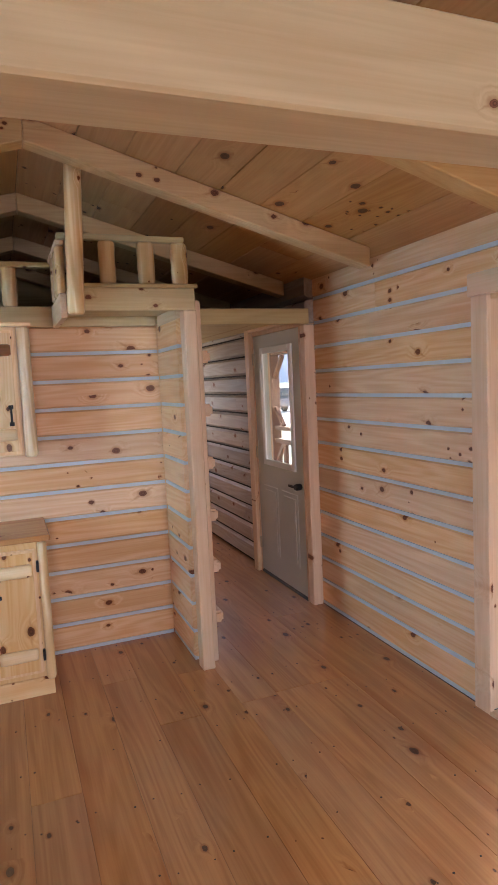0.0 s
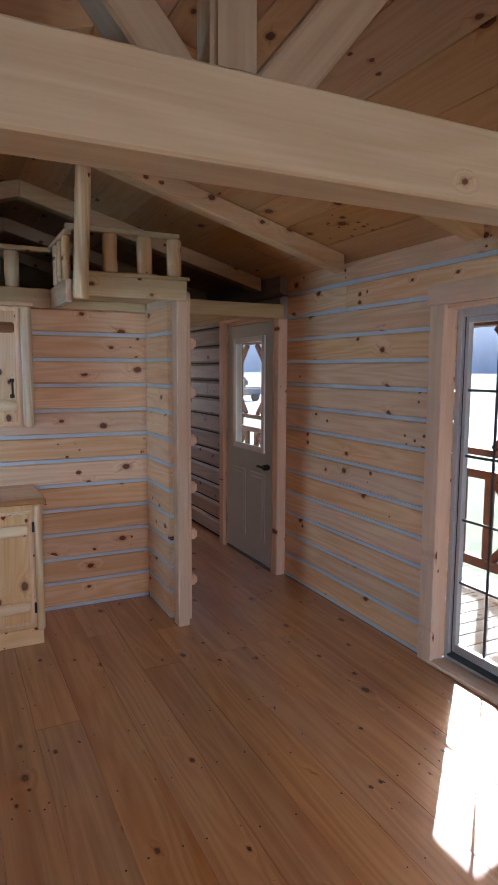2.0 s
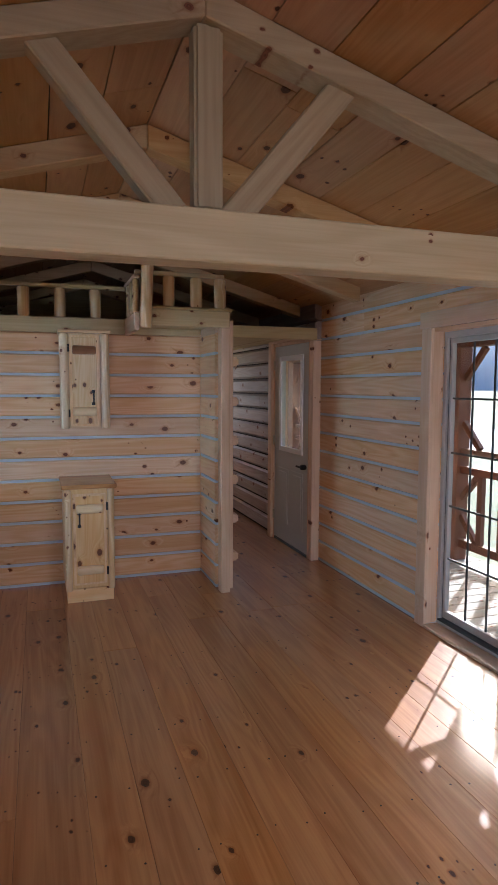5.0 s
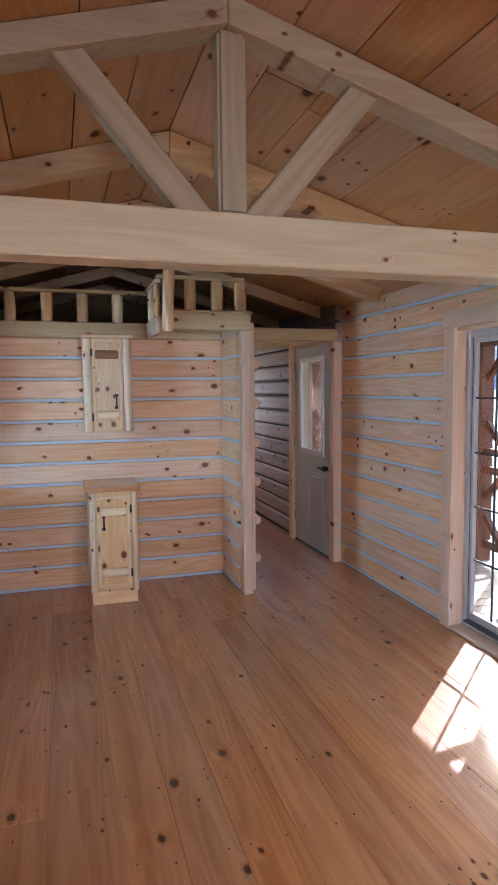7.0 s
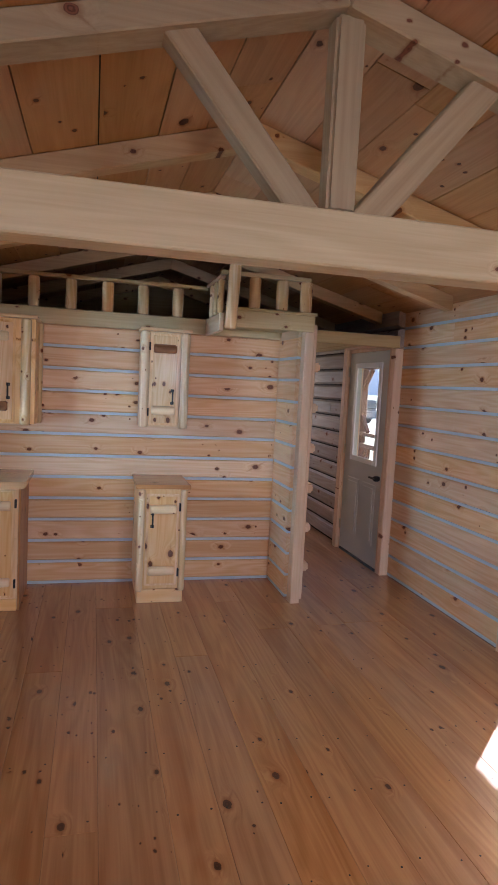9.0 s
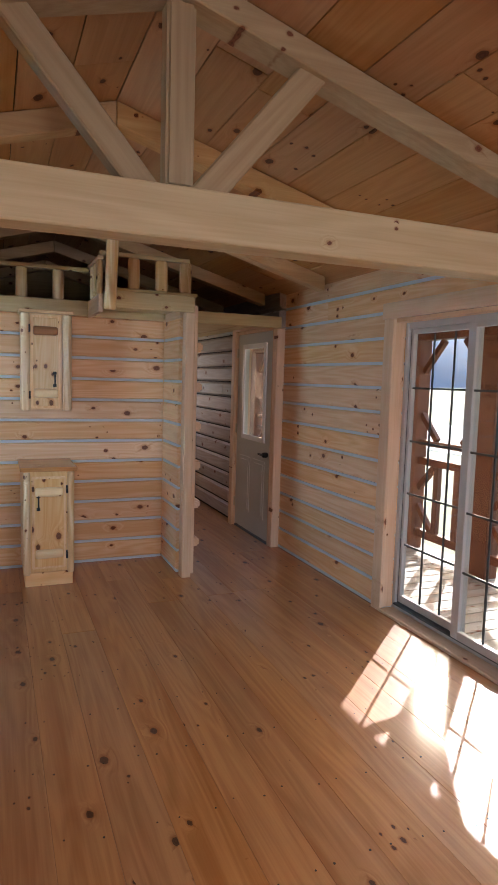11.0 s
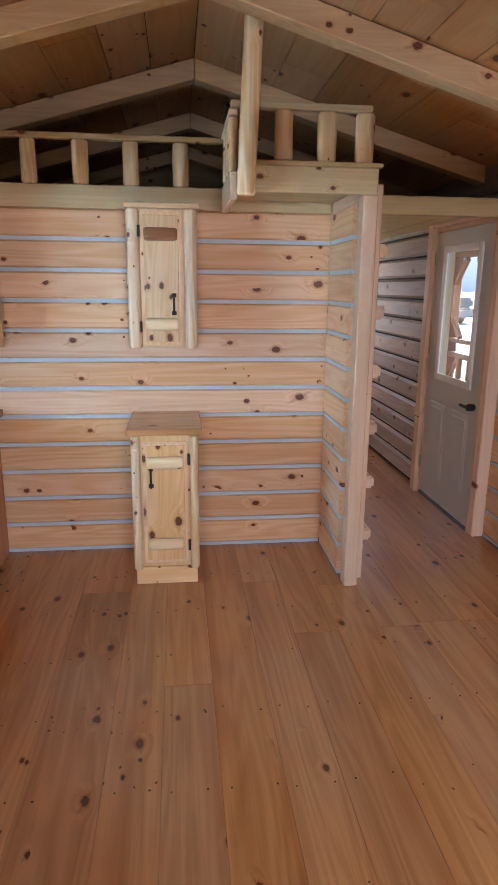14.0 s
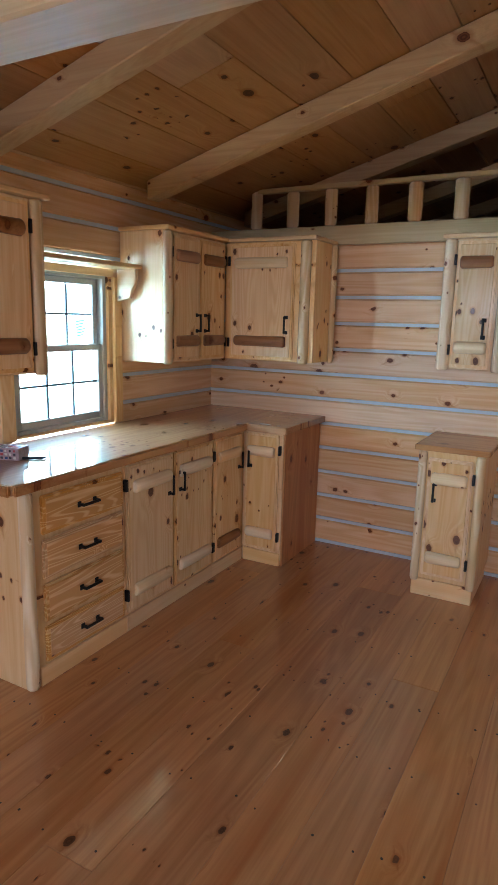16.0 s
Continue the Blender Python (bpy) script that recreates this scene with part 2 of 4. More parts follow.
PEELED = wood("peeled_log", (0.88, 0.71, 0.47), (0.76, 0.555, 0.325), "x", rough=0.42, coat=0.15, knot_size=0.8, depth=1, rare=0.6, cluster=0.65)
PEELEDZ = wood("peeled_log_z", (0.88, 0.71, 0.47), (0.74, 0.53, 0.30), "z", rough=0.42, coat=0.15, knot_size=0.6, rare=0.2, rings_amount=0.4, cluster=0.55)
BROWNLOG = wood("brown_log", (0.40, 0.195, 0.085), (0.25, 0.11, 0.045), "x", rough=0.45)
CHINK = plain("chinking", (0.60, 0.67, 0.74), 0.7, vary=0.08, scale=6)
# Near-black: the shade seen through gaps in logs and boards, put into colour
GAPSHADE = plain("gap_shade", (0.03, 0.022, 0.016), 0.9)
BLACK = plain("black_iron", (0.02, 0.018, 0.017), 0.45, 0.6)
VINYL = plain("vinyl_frame", (0.47, 0.46, 0.44), 0.4, vary=0.04, bumps=0.02)
SEAL = plain("dark_seal", (0.05, 0.06, 0.06), 0.5)
DOORPAINT = plain("door_paint", (0.54, 0.55, 0.51), 0.42, vary=0.05, scale=3, bumps=0.03)
WHITE = plain("white_frame", (0.78, 0.78, 0.76), 0.4, vary=0.03, bumps=0.02)
GLASS = glass_pane("glass", 0.06)
STAIN = wood("stained_porch_z", (0.19, 0.08, 0.05), (0.12, 0.05, 0.03), "z", rough=0.55)
STAINY = wood("stained_porch_y", (0.19, 0.08, 0.05), (0.12, 0.05, 0.03), "y", rough=0.55)
DECKW = wood("deck_board", (0.40, 0.37, 0.33), (0.30, 0.27, 0.235), "x", rough=0.6)
GRASS = plain("dry_grass", (0.20, 0.22, 0.135), 0.9, vary=0.35, scale=0.8, bumps=0.6)
GRAVEL = plain("gravel_road", (0.50, 0.50, 0.49), 0.9, vary=0.15, scale=2.5, bumps=0.4)
HILL = plain("far_woods", (0.10, 0.14, 0.20), 0.95, vary=0.5, scale=0.03, bumps=0.0)
ROOFW = plain("porch_roof", (0.30, 0.20, 0.13), 0.7)
NAIL = plain("nail_head", (0.03, 0.022, 0.018), 0.5, 0.3)
CARTON = plain("carton_print", (0.42, 0.30, 0.32), 0.4, vary=0.6, scale=60)
PAPER = plain("sticker_paper", (0.55, 0.85, 0.75), 0.9, vary=0.1)
PAPER.node_tree.nodes["Principled BSDF"].inputs["Transmission Weight"].default_value = 0.8
INK = plain("sticker_print", (0.08, 0.20, 0.30), 0.6)


# ---- mesh tools ----
def add_box(bm, x0, x1, y0, y1, z0, z1):
    v = [bm.verts.new((x, y, z)) for z in (z0, z1) for y in (y0, y1) for x in (x0, x1)]
    for f in ((0, 2, 3, 1), (4, 5, 7, 6), (0, 1, 5, 4), (2, 6, 7, 3), (0, 4, 6, 2), (1, 3, 7, 5)):
        bm.faces.new([v[i] for i in f])


def mesh_of(name, bm, mat, bev=0.0, seg=1, smooth=False):
    if bev:
        bmesh.ops.bevel(bm, geom=list(bm.edges), offset=bev, segments=seg, affect="EDGES", clamp_overlap=True)
    me = bpy.data.meshes.new(name)
    bm.normal_update()
    bm.to_mesh(me)
    bm.free()
    me.materials.append(mat)
    if smooth:
        for f in me.polygons:
            f.use_smooth = True
    return me


def part(name, bm, mat, parent=None, label="", bev=0.0, seg=1, smooth=False):
    ob = new(name, mesh_of(name, bm, mat, bev, seg, smooth))
    ob.parent = parent
    return tagged(ob, label)


def block(name, dims, mat, parent=None, label="", bev=0.004, seg=1):
    """One bevelled board or block: dims x0, x1, y0, y1, z0, z1."""
    bm = bmesh.new()
    add_box(bm, *dims)
    return part(name, bm, mat, parent, label, bev, seg)


def rod(bm, start, end, r, out=None, half=False, seg=10, squash=1.0, wobble=0.06, seed=0):
    """A peeled log from start to end; half: a D section, flat side at the line, round side towards out."""
    start, end = Vector(start), Vector(end)
    a = (end - start).normalized()
    o = Vector(out) if out else (Vector((0, 0, 1)) if abs(a.z) < 0.9 else Vector((1, 0, 0)))
    o = (o - a * o.dot(a)).normalized()
    b = a.cross(o)
    length = (end - start).length
    n = max(3, int(length / 0.12))
    steps = [0.0, 0.012] + [length * i / n for i in range(1, n)] + [length - 0.012, length]
    rings = []
    for k, s in enumerate(steps):
        e = 0.78 if k in (0, len(steps) - 1) else 1.0
        e *= 1 + wobble * noise.noise(Vector((s * 5 + seed * 7.1, seed * 3.3, 0.5)))
        ring = []
        count = seg + 1 if half else seg
        for i in range(count):
            th = math.pi * i / seg if half else 2 * math.pi * i / seg
            w = r * e * (1 + wobble * 0.5 * noise.noise(Vector((s * 6, th * 1.3, seed * 1.7))))
            ring.append(bm.verts.new(start + a * s + b * (w * math.cos(th)) + o * (w * squash * math.sin(th))))
        rings.append(ring)
    for r0, r1 in zip(rings, rings[1:]):
        m = len(r0)
        for i in range(m):
            j = (i + 1) % m
            bm.faces.new((r0[i], r0[j], r1[j], r1[i]))
    bm.faces.new(list(reversed(rings[0])))
    bm.faces.new(rings[-1])
    bmesh.ops.recalc_face_normals(bm, faces=list(bm.faces))


def log_part(name, start, end, r, mat, parent, out=None, half=False, label="", squash=1.0, seed=0, wobble=0.06):
    bm = bmesh.new()
    rod(bm, start, end, r, out, half, 10, squash, wobble, seed)
    ob = part(name, bm, mat, parent, label)
    for f in ob.data.polygons:
        f.use_smooth = len(f.vertices) == 4
    return ob


def beam_between(name, a, b, width, depth, mat, parent, bev=0.006):
    """A squared timber from a to b in a plane of equal y: width along y from a's y, depth across."""
    a, b = Vector(a), Vector(b)
    d = (b - a)
    bm = bmesh.new()
    add_box(bm, 0, d.length, 0, width, -depth / 2, depth / 2)
    ob = part(name, bm, mat, parent, "", bev)
    ang = math.atan2(d.z, d.x)
    ob.matrix_basis = Matrix.Translation(a) @ Matrix.Rotation(-ang, 4, "Y")
    return ob


def empty(name, m, label, category, group="", kind=""):
    ob = new(name)
    ob.matrix_basis = m
    return tagged(ob, label, category, group, kind)


# ---- plan ----
XL, XR, YB, YF, YEND = -1.24, 2.82, 4.50, -2.60, 7.6
XH = 2.755                      # hall's inner wall face
RIDGE_X, RIDGE_Z, SLOPE = 0.88, 2.94, 0.287
WALL_T = 0.15
PITCH = 0.1723
COURSES = [(0.012 + PITCH * k, 0.012 + PITCH * (k + 1)) for k in range(13)] + [(0.012 + PITCH * 13, 2.47)]
CHINK_H = 0.017


def roof_z(x):
    return RIDGE_Z - SLOPE * abs(x - RIDGE_X)


log_meshes = {}


def log_mesh(length, height, ch=0.012, mat=None):
    key = (round(length, 3), round(height, 3), mat)
    if key not in log_meshes:
        h, t = height, WALL_T
        prof = [(-t, 0), (-ch * 1.4, 0), (0, ch), (0, h - ch), (-ch * 1.4, h), (-t, h)]
        bm = bmesh.new()
        ends = [[bm.verts.new((x, y, z)) for y, z in prof] for x in (0, length)]
        n = len(prof)
        for i in range(n):
            j = (i + 1) % n
            bm.faces.new((ends[0][i], ends[0][j], ends[1][j], ends[1][i]))
        bm.faces.new(ends[0])
        bm.faces.new(list(reversed(ends[1])))
        bmesh.ops.recalc_face_normals(bm, faces=list(bm.faces))
        log_meshes[key] = mesh_of("log", bm, mat or LOG)
    return log_meshes[key]


def log_wall(name, label, origin, turn, length, holes=(), top=2.47, chink=CHINK, gaps=(), mat=None):
    """A wall of flat logs with chinking between; holes: (s0, s1, z0, z1) along the wall; gaps: butt joints (course, s)."""
    base = pose(*origin, 0, 0, turn)
    wall = empty(name, base, label, "wall", "", "structure")
    cbm = bmesh.new()
    add_c = False
    for k, (z0, z1) in enumerate(COURSES):
        z1 = min(z1, top)
        if z1 - z0 < 0.04:
            continue
        cuts = [(0.0, length)]
        for s0, s1, h0, h1 in holes:
            if h0 < (z0 + z1) / 2 < h1:
                cuts = [q for a, b in cuts for q in ((a, min(b, s0)), (max(a, s1), b)) if q[1] - q[0] > 0.02]
        for s in [s for c, s in gaps if c == k]:
            cuts = [q for a, b in cuts for q in (((a, s - 0.004), (s + 0.004, b)) if a < s < b else ((a, b),))]
        for a, b in cuts:
            ob = new("log", log_mesh(b - a, z1 - z0 - (CHINK_H if chink else 0.014), 0.012 if chink else 0.02, mat))
            ob.parent = wall
            ob.matrix_basis = pose(a, 0.004 * noise.noise(Vector((k * 1.7, a, length))), z0 + CHINK_H / 2)
            if chink:
                add_box(cbm, a, b, -0.10, -0.005, z0 - CHINK_H * 0.6, z0 + CHINK_H * 0.62)
                add_c = True
    if add_c:
        part("chinking", cbm, chink, wall, "pale blue-grey chinking")
    else:
        cbm.free()
    return wall


# ---- setting: walls ----
# slider opening y 1.36..2.79, z 0..2.03; entry door y 4.57..5.50
log_wall("wall_right", "log wall of flat pine logs with pale chinking", (XR, YF, 0), 90, YB - YF,
         [(1.33 - YF, 2.785 - YF, -1, 2.06)], gaps=((12, 3.705 - YF), (5, 0.4), (9, 1.0)))
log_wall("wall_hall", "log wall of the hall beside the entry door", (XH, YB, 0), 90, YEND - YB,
         [(4.555 - YB, 5.50 - YB, -1, 2.10)], chink=None, mat=HALLLOG, gaps=((1, 1.25), (2, 1.4), (3, 1.22), (8, 1.5)))
# added sheet that paints the shade between the unchinked hall logs
block("hall_shade_sheet", (XH + 0.03, XH + 0.05, 5.51, YEND, 0, 2.4), GAPSHADE, None, "", 0)
tagged(bpy.data.objects["hall_shade_sheet"], "near-black sheet painting the shade in the hall log gaps", "wall", "", "structure")
log_wall("wall_back", "log wall of flat pine logs behind the cabinets", (1.667, YB, 0), 180, 1.667 - XL, top=2.079)
log_wall("wall_left", "log wall with the kitchen window in it", (XL, YEND, 0), -90, YEND - YF,
         [(YEND - 3.40, YEND - 2.62, 0.93, 1.84)])
log_wall("wall_front", "log wall with two added windows behind the path", (XL, YF, 0), 0, XR - XL,
         [(0.55, 1.55, 0.85, 2.07), (2.65, 3.65, 0.85, 2.07)])
log_wall("wall_partition", "short log partition beside the hall", (1.667, 4.02, 0), 90, YB - 4.02, top=2.079)


def gable(name, y0, y1, label):
    bm = bmesh.new()
    pts = [(XL - 0.15, 2.47), (XR + 0.15, 2.47), (XR + 0.15, 2.475), (RIDGE_X, 3.1), (XL - 0.15, 2.475)]
    a = [bm.verts.new((x, y0, z)) for x, z in pts]
    b = [bm.verts.new((x, y1, z)) for x, z in pts]
    for i in range(5):
        bm.faces.new((a[i], a[(i + 1) % 5], b[(i + 1) % 5], b[i]))
    bm.faces.new(a)
    bm.faces.new(list(reversed(b)))
    bmesh.ops.recalc_face_normals(bm, faces=list(bm.faces))
    tagged(part(name, bm, BEAMX), label, "wall", "", "structure")


gable("gable_front", YF - 0.15, YF, "boarded gable above the front wall")
# the opening at x 1.9 to 2.6 is added for the hall's lamp
bm = bmesh.new()
for q in ((XL - 0.15, 1.9, -0.1, 2.472), (2.6, XR + 0.15, -0.1, 2.472), (1.9, 2.6, -0.1, 1.0), (1.9, 2.6, 2.0, 2.472)):
    add_box(bm, q[0], q[1], YEND, YEND + 0.12, q[2], q[3])
tagged(part("wall_far_end", bm, BEAMX), "boarded wall at the far end of the hall", "wall", "", "structure")
gable("gable_far", YEND, YEND + 0.12, "boarded gable at the loft's far end")
block("wall_hall_side", (1.68, 1.76, YB + 0.16, YEND, 0, 2.10), BEAMZ, None, "", 0)
tagged(bpy.data.objects["wall_hall_side"], "boarded inner wall of the hall", "wall", "", "structure")


# ---- ceiling: boards along the ridge, one mesh ----
def build_ceiling():
    rng = random.Random(4)
    bm = bmesh.new()
    for side, x_end in ((1, XR + 0.12), (-1, XL - 0.12)):
        run = abs(x_end - RIDGE_X)
        edges, s = [0.0], 0.0
        while s < run:
            s += rng.uniform(0.22, 0.29)
            edges.append(min(s, run))
        for s0, s1 in zip(edges, edges[1:]):
            if s1 - s0 < 0.02:
                continue
            y = YF - 0.2
            while y < YEND + 0.2:
                y1 = min(YEND + 0.2, y + rng.uniform(2.4, 4.9))
                lift = rng.uniform(0.0, 0.003)
                v = []
                for dz in (0.0, 0.03):
                    for yy in (y + 0.0015, y1 - 0.0015):
                        for ss in (s0 + 0.0028, s1 - 0.0028):
                            v.append(bm.verts.new((RIDGE_X + side * ss, yy, RIDGE_Z - SLOPE * ss + dz + lift)))
                for f in ((0, 2, 3, 1), (4, 5, 7, 6), (0, 1, 5, 4), (2, 6, 7, 3), (0, 4, 6, 2), (1, 3, 7, 5)):
                    bm.faces.new([v[i] for i in f])
                y = y1
    bmesh.ops.recalc_face_normals(bm, faces=list(bm.faces))
    tagged(part("ceiling", bm, CEILW), "sloping ceiling of wide knotty pine boards", "ceiling", "", "structure")
    bm = bmesh.new()
    for side, x_end in ((1, XR + 0.6), (-1, XL - 0.5)):
        run = abs(x_end - RIDGE_X)
        a = [bm.verts.new((RIDGE_X + side * s, y, RIDGE_Z - SLOPE * s + 0.036)) for y in (YF - 0.5, YEND + 0.5) for s in (0, run)]
        b = [bm.verts.new((v.co.x, v.co.y, v.co.z + 0.06)) for v in a]
        for f in ((0, 1, 3, 2),):
            bm.faces.new([a[i] for i in f])
            bm.faces.new([b[i] for i in f])
        for i, j in ((0, 1), (1, 3), (3, 2), (2, 0)):
            bm.faces.new((a[i], a[j], b[j], b[i]))
    bmesh.ops.recalc_face_normals(bm, faces=list(bm.faces))
    tagged(part("roof", bm, GAPSHADE), "dark roof deck above the boards", "roof", "", "structure")


build_ceiling()


# ---- rafters and truss ----
def rafter_pair(name, y, width, depth, parent=None, xr=2.715, xl=-1.12):
    thing = parent or empty(name, pose(0, y, 0), "pair of squared pine rafters under the ceiling", "rafter", "rafters", "structure")
    for side, xe in ((1, xr), (-1, xl)):
        bm = bmesh.new()
        x0 = RIDGE_X
        pts = [(x0, roof_z(x0)), (xe, roof_z(xe)), (xe, roof_z(xe) - depth * 0.95), (x0, roof_z(x0) - depth)]
        a = [bm.verts.new((x - x0, 0.0, z - RIDGE_Z)) for x, z in pts]
        b = [bm.verts.new((x - x0, width, z - RIDGE_Z)) for x, z in pts]
        for i in range(4):
            bm.faces.new((a[i], a[(i + 1) % 4], b[(i + 1) % 4], b[i]))
        bm.faces.new(a)
        bm.faces.new(list(reversed(b)))
        bmesh.ops.recalc_face_normals(bm, faces=list(bm.faces))
        ob = part("rafter", bm, RAFTX if not parent else BACKLITX, thing, "", 0.005)
        ob.location = (x0 + side * 0.001, 0, RIDGE_Z - 0.002)
    return thing


for y in (-1.05, 0.1, 2.42, 3.58, 4.75, 5.92, 7.1):
    rafter_pair("rafter_pair", y, 0.11, 0.112)

TY = 1.29
truss = empty("roof_truss", pose(0, TY, 0), "pine roof truss with king post and diagonal braces", "truss", "", "structure")
rafter_pair("", TY, 0.13, 0.095, truss)
block("tie_beam", (XL + 0.02, XR - 0.02, 0.0, 0.14, 2.06, 2.235), BEAMX, truss, "broad pine tie beam", 0.006)
block("king_post", (0.85, 0.95, 0.03, 0.12, 2.236, 2.84), BACKLITZ, truss, "", 0.012, 3)
beam_between("brace", (0.80, 0.03, 2.20), (0.30, 0.03, 2.775), 0.085, 0.092, BACKLITX, truss)
beam_between("brace", (0.975, 0.03, 2.20), (1.455, 0.03, 2.775), 0.08, 0.104, BACKLITX, truss)


# ---- loft ----
def loft():
    fl = empty("loft_floor", pose(0, 0, 0), "loft floor of pine boards with a front beam", "floor", "", "structure")
    block("boards", (XL, XR, YB + 0.03, YEND, 2.12, 2.185), BEAMX, fl, "", 0)
    block("front_beam", (XL + 0.005, 1.66, YB - 0.03, YB + 0.028, 2.070, 2.192), BEAMX, fl, "", 0.004)
    block("landing_front", (1.12, 1.745, 3.865, 3.90, 2.095, 2.215), BEAMX, fl, "", 0.004)
    block("landing_cap", (1.12, 1.76, 3.85, 3.935, 2.215, 2.235), BEAMX, fl, "", 0.003)
    block("landing_side", (1.02, 1.055, 3.90, 4.468, 2.06, 2.19), BEAMY, fl, "", 0.004)
    block("landing_ledger", (1.668, 1.724, 4.02, YB - 0.034, 2.062, 2.128), BEAMY, fl, "", 0.003)
    block("landing_boards", (1.056, 1.745, 3.902, 4.468, 2.13, 2.20), BEAMX, fl, "", 0.002)
    rail = empty("loft_railing", pose(0, 0, 0), "pine loft railing with short peeled posts", "railing")
    block("top_rail", (-0.86, 1.03, YB - 0.035, YB + 0.02, 2.425, 2.455), BEAMX, rail, "", 0.005)
    for i in range(7):
        x = -0.87 + 0.2765 * i
        log_part("baluster", (x, YB - 0.01, 2.193), (x, YB - 0.01, 2.424 + (0.02 if i == 0 else 0)), 0.044, PEELEDZ, rail, out=(0, 1, 0), squash=0.6, seed=i, wobble=0.1)
    block("top_rail", (1.02, 1.70, 3.865, 3.915, 2.462, 2.492), BEAMX, rail, "", 0.005)
    for i, x in enumerate((1.275, 1.485, 1.672)):
        log_part("baluster", (x, 3.89, 2.236), (x, 3.89, 2.461), 0.046, PEELEDZ, rail, out=(0, 1, 0), squash=0.6, seed=20 + i, wobble=0.1)
    block("top_rail", (1.015, 1.06, 3.916, YB - 0.04, 2.44, 2.468), BEAMY, rail, "", 0.005)
    for i, y in enumerate((3.97, 4.13, 4.29)):
        log_part("baluster", (1.037, y, 2.19), (1.037, y, 2.44), 0.042, PEELEDZ, rail, out=(1, 0, 0), squash=0.6, seed=30 + i, wobble=0.1)
    hang = new("hanging_post")
    hang.location = (1.088, 3.825, 2.07)
    tagged(hang, "rounded pine post hung from the ceiling at the landing", "post")
    log_part("shaft", (0, 0, 0), (0.035, 0, roof_z(1.12) - 2.073), 0.044, PEELEDZ, hang, out=(0, 1, 0), squash=0.75, seed=9, wobble=0.05)


loft()
posts = empty("partition_posts", pose(0, 0, 0), "pair of squared pine posts at the partition's end", "post")
block("post", (1.672, 1.748, 3.855, 3.945, 0, 2.094), BEAMZ, posts, "", 0.006)
block("post", (1.70, 1.80, 3.947, 4.018, 0, 2.16), BEAMZ, posts, "", 0.006)
ladder = empty("ladder_rungs", pose(1.785, 4.02, 0), "row of pine ladder rungs on the partition", "ladder")
for k in range(6):
    block("rung", (0.0, 0.085, 0.0, 0.42, 0.205 + 0.32 * k, 0.278 + 0.32 * k), BEAMY, ladder, "", 0.014, 2)
block("partition_lining", (1.725, 1.784, 4.02, YB - 0.0, 0, 2.129), BEAMZ, None, "", 0.002)
tagged(bpy.data.objects["partition_lining"], "board lining on the partition's hall side", "wall", "", "structure")
hb = block("hall_beam", (1.805, 2.75, 4.43, 4.50, 2.07, 2.175), BEAMX, None, "", 0.005)
tagged(hb, "squared pine beam across the hall's mouth", "beam", "", "structure")


# ---- floor ----
def build_floor():
    rng = random.Random(11)
    fl = empty("floor", pose(0, 0, 0), "varnished wide-plank knotty pine floor", "floor", "", "structure")
    block("subfloor", (XL - 0.1, XR + 0.1, YF - 0.1, YEND + 0.1, -0.10, -0.022), GAPSHADE, fl, "", 0)
    xs = [-1.24, -1.02, -0.79, -0.60, -0.39, -0.18, 0.02, 0.21, 0.475, 0.675, 0.88, 1.10, 1.30, 1.52, 1.74, 1.95, 2.17, 2.38, 2.60, 2.82]
    nails = bmesh.new()
    for x0, x1 in zip(xs, xs[1:]):
        y = YF - rng.uniform(0, 2.5)
        while y < YEND:
            y1 = y + rng.uniform(2.9, 4.8)
            a, b = max(y, YF), min(y1, YEND)
            if b - a > 0.05:
                bm = bmesh.new()
                w, l = x1 - x0 - 0.0006, b - a - 0.0012
                add_box(bm, 0, l, -w, 0, -0.022, 0)
                ob = part("plank", bm, FLOORW, fl, "", 0.0014)
                ob.matrix_basis = pose(x0 + 0.0005, a + 0.001, rng.uniform(-0.0006, 0.0006), 0, 0, 90)
            y = y1
        for j in range(26):
            yj = -2.4 + 0.405 * j
            for fx in (0.18, 0.82):
                if rng.random() < 0.12:
                    continue
                cx, cy, r = x0 + fx * (x1 - x0) + rng.uniform(-0.012, 0.012), yj + rng.uniform(-0.02, 0.02), rng.uniform(0.0034, 0.0052)
                bm = nails
                vs = [bm.verts.new((cx + r * math.cos(k * math.pi / 3), cy + r * math.sin(k * math.pi / 3), 0.0012)) for k in range(6)]
                top = bm.faces.new(vs)
                low = [bm.verts.new((v.co.x, v.co.y, -0.004)) for v in vs]
                for k in range(6):
                    bm.faces.new((vs[k], low[k], low[(k + 1) % 6], vs[(k + 1) % 6]))
    tagged(part("nail_heads", nails, NAIL, fl), "dark nail heads", "", "", "stuff")


